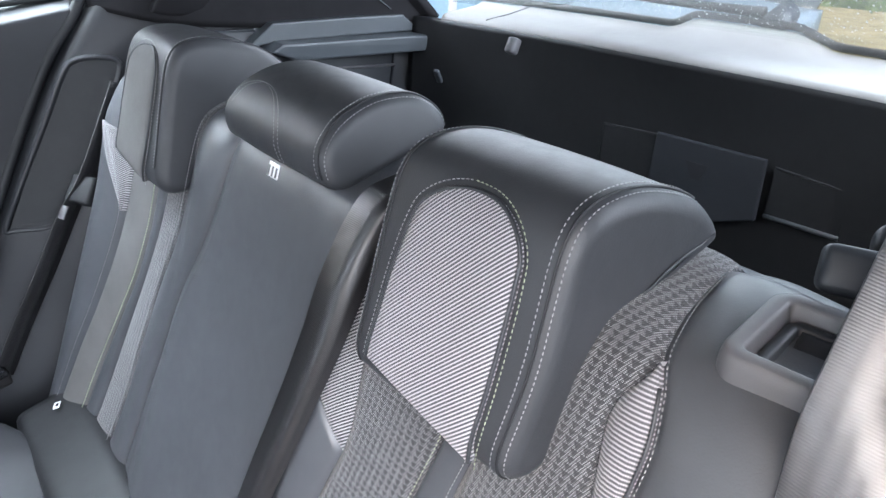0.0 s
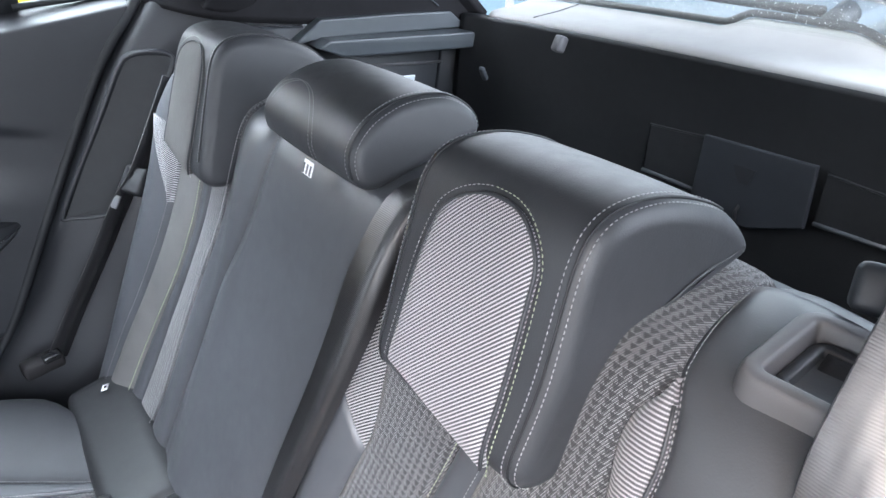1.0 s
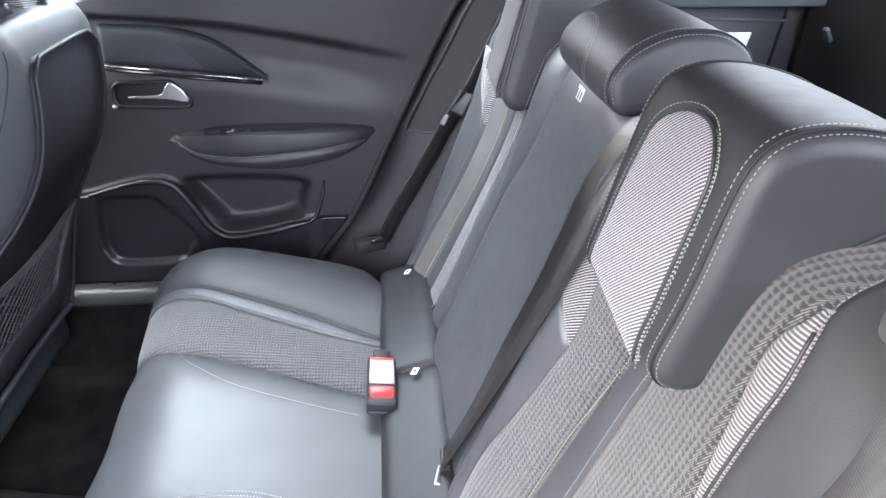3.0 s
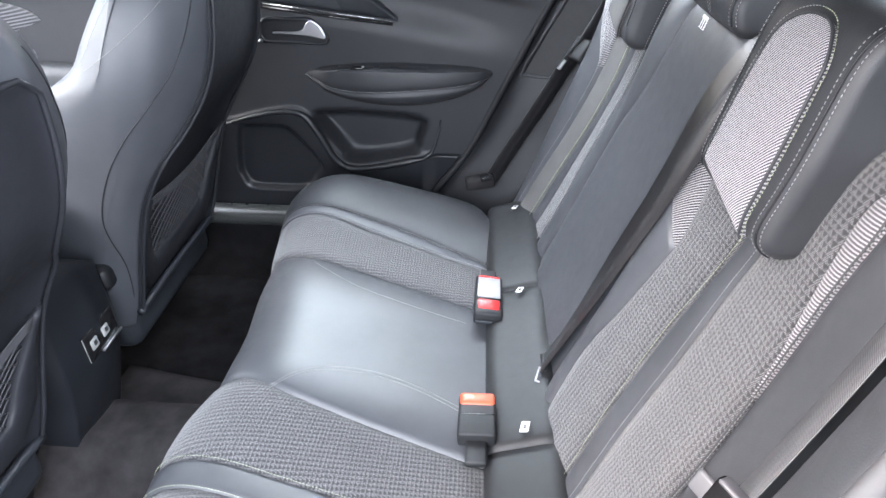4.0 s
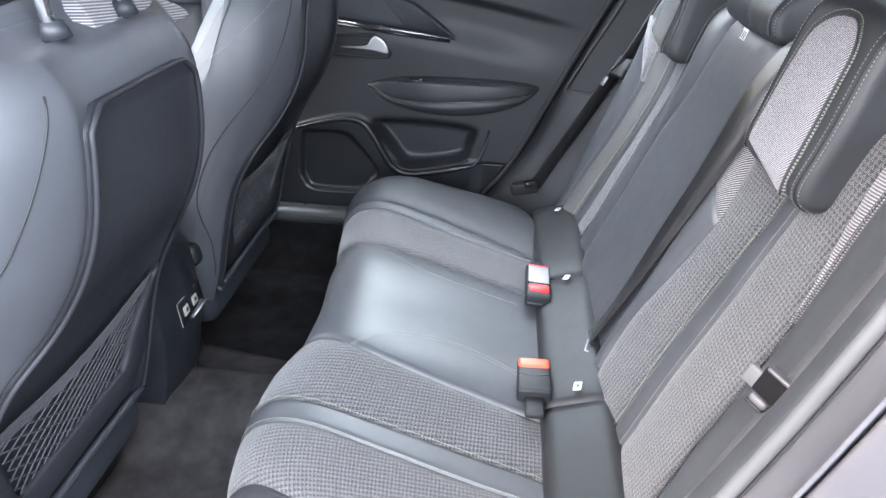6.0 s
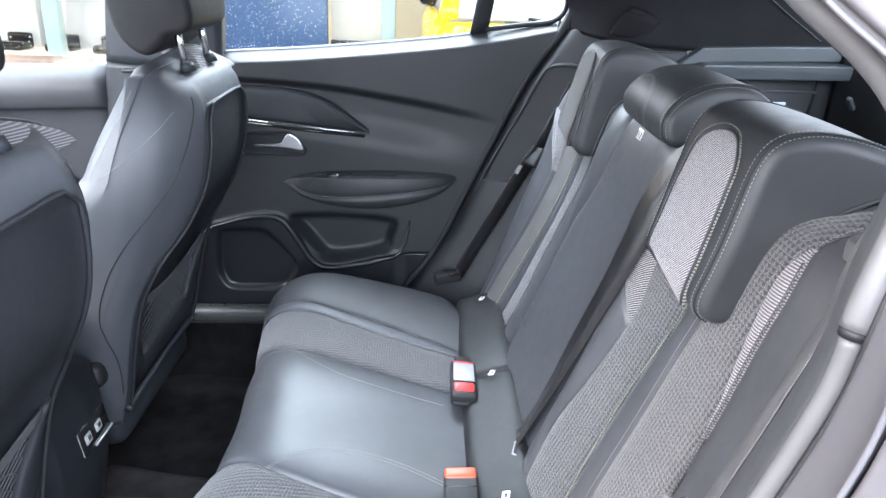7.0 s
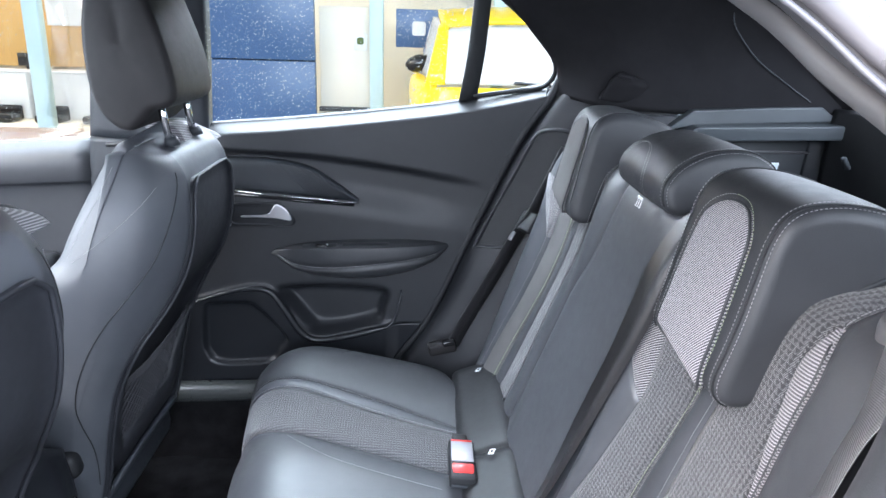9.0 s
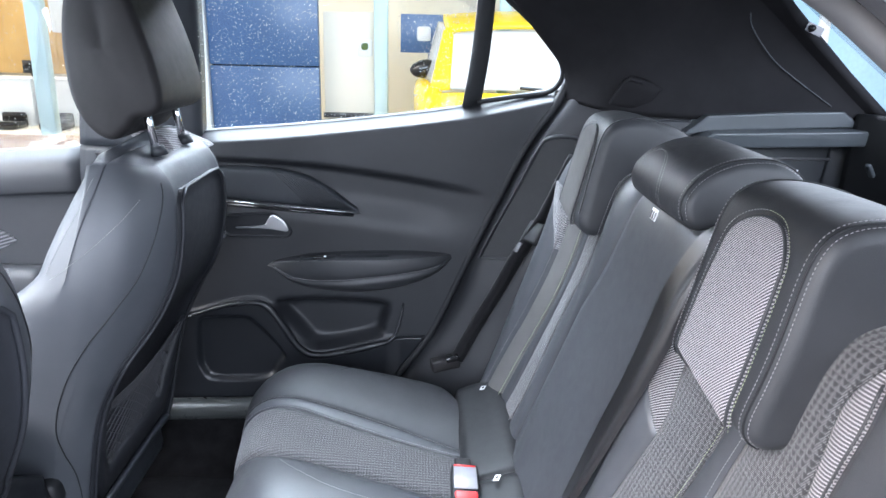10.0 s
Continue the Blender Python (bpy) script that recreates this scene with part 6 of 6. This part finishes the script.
quilt("body", [[(-0.10, 3.72, 0.5), (0.1, 3.62, 0.5), (0.9, 3.56, 0.5), (1.6, 3.7, 0.5)], [(-0.12, 3.75, 0.8), (0.1, 3.64, 0.8), (0.9, 3.58, 0.8), (1.62, 3.7, 0.8)], [(-0.08, 3.8, 0.95), (0.12, 3.70, 0.97), (0.9, 3.66, 0.97), (1.58, 3.75, 0.95)]], 20, 10, yellow_paint, car, "yellow tailgate", (0, 0.1, 0))
quilt("rear_window", [[(-0.0, 3.82, 0.985), (0.4, 3.74, 0.99), (1.2, 3.74, 0.99), (1.5, 3.8, 0.985)], [(0.03, 4.05, 1.33), (0.4, 3.98, 1.36), (1.2, 3.98, 1.36), (1.45, 4.05, 1.33)]], 16, 6, reflecting_glass, car, "pale reflecting rear window", (0, 0.05, 0))
quilt("roof", [[(0.0, 4.06, 1.335), (0.4, 3.96, 1.37), (1.2, 3.96, 1.37), (1.48, 4.06, 1.335)], [(-0.02, 4.4, 1.43), (0.4, 4.3, 1.46), (1.2, 4.3, 1.46), (1.5, 4.4, 1.43)], [(0, 5.0, 1.45), (0.4, 5.0, 1.48), (1.2, 5.0, 1.48), (1.5, 5.0, 1.45)]], 16, 8, yellow_paint, car, "", (0, 0, 0.03))
quilt("side", [[(-0.12, 3.76, 0.45), (-0.2, 4.3, 0.45), (-0.2, 5.2, 0.45)], [(-0.14, 3.78, 0.9), (-0.22, 4.3, 0.92), (-0.22, 5.2, 0.9)], [(-0.10, 3.9, 1.0), (-0.17, 4.3, 1.02), (-0.17, 5.2, 1.0)]], 16, 10, yellow_paint, car, "", (0.1, 0, 0))
quilt("side_window", [[(-0.10, 4.0, 1.0), (-0.16, 4.5, 1.02), (-0.16, 5.2, 1.01)], [(0.0, 4.2, 1.38), (-0.05, 4.6, 1.42), (-0.05, 5.0, 1.40)]], 12, 6, reflecting_glass, car, "", (0.05, 0, 0))
quilt("pillar", [[(-0.11, 3.85, 0.97), (-0.02, 4.08, 1.36)], [(0.02, 3.80, 0.98), (0.04, 4.04, 1.36)]], 4, 4, yellow_paint, car, "", (0.02, 0.05, 0))
rings = []
for k in range(11):
    a = -1 + 2 * k / 10
    r = math.sqrt(max(0.02, 1 - a * a))
    rings.append([np.array([-0.145 + 0.105 * a, 4.3 + 0.06 * r * math.cos(w), 1.09 + 0.065 * r * math.sin(w) + 0.01 * a]) for w in np.linspace(0, 2 * math.pi, 17)[:-1]])
mirror = loft("mirror", rings, gloss_black, car, "black door mirror")
block("wiper", (0.3, 0.02, 0.02), gloss_black, car, pose(0.62, 3.70, 1.0, 0, 4, 0), bevel=0.005)

block("lower_body", (1.5, 3.6, 0.5), yellow_paint, car, pose(0.72, 5.6, 0.42), bevel=0.1, segs=3)
for x in (0.0, 1.45):
    for y in (4.3, 6.6):
        tube("wheel", [(x - 0.09, y, 0.31), (x + 0.09, y, 0.31)], 0.31, rubber, car, sides=24)

hedge = thing("hedge", "green hedge beyond a verge", "hedge", at=(24, 12, 0))
rng = random.Random(3)
verts, faces = [], []
for k in range(5000):
    c = Vector((rng.uniform(22.5, 25.5), rng.uniform(-6, 26.0), rng.uniform(0.1, 4.2)))
    n = Vector((rng.uniform(-1, 0.2), rng.uniform(-1, 1), rng.uniform(-0.3, 1))).normalized()
    a = n.orthogonal().normalized() * rng.uniform(0.1, 0.24)
    b = n.cross(a) * rng.uniform(0.5, 0.8)
    i = len(verts)
    verts += [c - a, c + b, c + a, c - b]
    faces.append((i, i + 1, i + 2, i + 3))
tagged(part("leaves", verts, faces, leaf_mat, hedge, flat=True), kind="stuff")
block("core", (1.6, 31, 3.6), leaf_mat, hedge, pose(24.4, 10, 1.8), bevel=0.5, segs=3)
verge = tagged(sheet("verge", lambda u, v: (lerp(10, 24, u), lerp(-8, 28, v), 0.02 + 0.15 * noise.noise((u * 9, v * 20, 0)) + 0.25 * u), 30, 50, dry_grass), "dry tan grass verge beyond the forecourt", "grass", kind="structure")
other = thing("parked_car", "silver-blue car parked behind", "car", "parked cars", at=(5.8, 2.8, 0))
quilt("bonnet", [[(4.50, 1.85, 0.6), (4.45, 2.75, 0.62), (4.50, 3.65, 0.6)], [(4.60, 1.85, 0.9), (4.55, 2.75, 0.94), (4.60, 3.65, 0.9)], [(5.60, 1.90, 1.05), (5.60, 2.75, 1.1), (5.60, 3.60, 1.05)]], 14, 14, silver, other, "", (0, 0, -0.2))
quilt("windscreen", [[(5.55, 1.95, 1.04), (5.50, 2.75, 1.08), (5.55, 3.55, 1.04)], [(6.30, 2.10, 1.5), (6.25, 2.75, 1.54), (6.30, 3.40, 1.5)]], 10, 8, tinted_glass, other, "", (0.03, 0, -0.03))
quilt("roof", [[(6.25, 2.10, 1.49), (6.20, 2.75, 1.53), (6.25, 3.40, 1.49)], [(7.90, 2.10, 1.45), (7.90, 2.75, 1.5), (7.90, 3.40, 1.45)]], 8, 6, silver, other, "", (0, 0, -0.05))
block("lower_body", (3.8, 1.7, 0.6), silver, other, pose(7.80, 4.60, 0.65), bevel=0.12, segs=3)

for x in (5.2, 7.7):
    for y in (2.0, 3.5):
        tube("wheel", [(x, y - 0.1, 0.31), (x, y + 0.1, 0.31)], 0.31, rubber, other, sides=24)

# beads of rain on the panes
def rain(name, spot, count, seed, window):
    """Small flattened beads scattered over a pane; spot(u, v) gives place and outward normal."""
    r = random.Random(seed)
    verts, faces = [], []
    for _ in range(count):
        p, n = spot(r.random(), r.random())
        n = Vector(n).normalized()
        a = n.orthogonal().normalized()
        b = n.cross(a)
        s = r.choice((0.0005, 0.0006, 0.0008, 0.001, 0.0014))
        i = len(verts)
        for k in range(6):
            w = 2 * math.pi * k / 6
            verts.append(Vector(p) + (a * math.cos(w) + b * math.sin(w)) * s)
        verts.append(Vector(p) + n * s * 0.7)
        faces += [(i + k, i + (k + 1) % 6, i + 6) for k in range(6)]
    ob = part(name, verts, faces, bead, window)
    tagged(ob, kind="stuff")
    return ob


bead = plain("rain_bead", (0.85, 0.88, 0.9), 0.05, var=0.02)
bead.node_tree.nodes["Principled BSDF"].inputs["Transmission Weight"].default_value = 0.35
rain("rain", lambda u, v: ((lerp(lerp(-0.86, -0.70, v), -0.03, u), lerp(0.806, 0.706, v), lerp(SILL(lerp(-0.86, -0.02, u)), 1.42, v)), (0, 1, 0.4)), 4200, 5, win)
rain("rain", lambda u, v: ((lerp(-2.0, -0.92, u), lerp(0.826, 0.706, v), lerp(lerp(0.99, 1.05, u), 1.42, v)), (0, 1, 0.3)), 4200, 6, fd)
rain("rain", lambda u, v: (tuple(Vector(BACK(0.02 + 0.96 * u, 0.06 + 0.93 * v)) + Vector((0.006, 0, 0.005))), (1, 0, 0.8)), 3200, 7, rw)
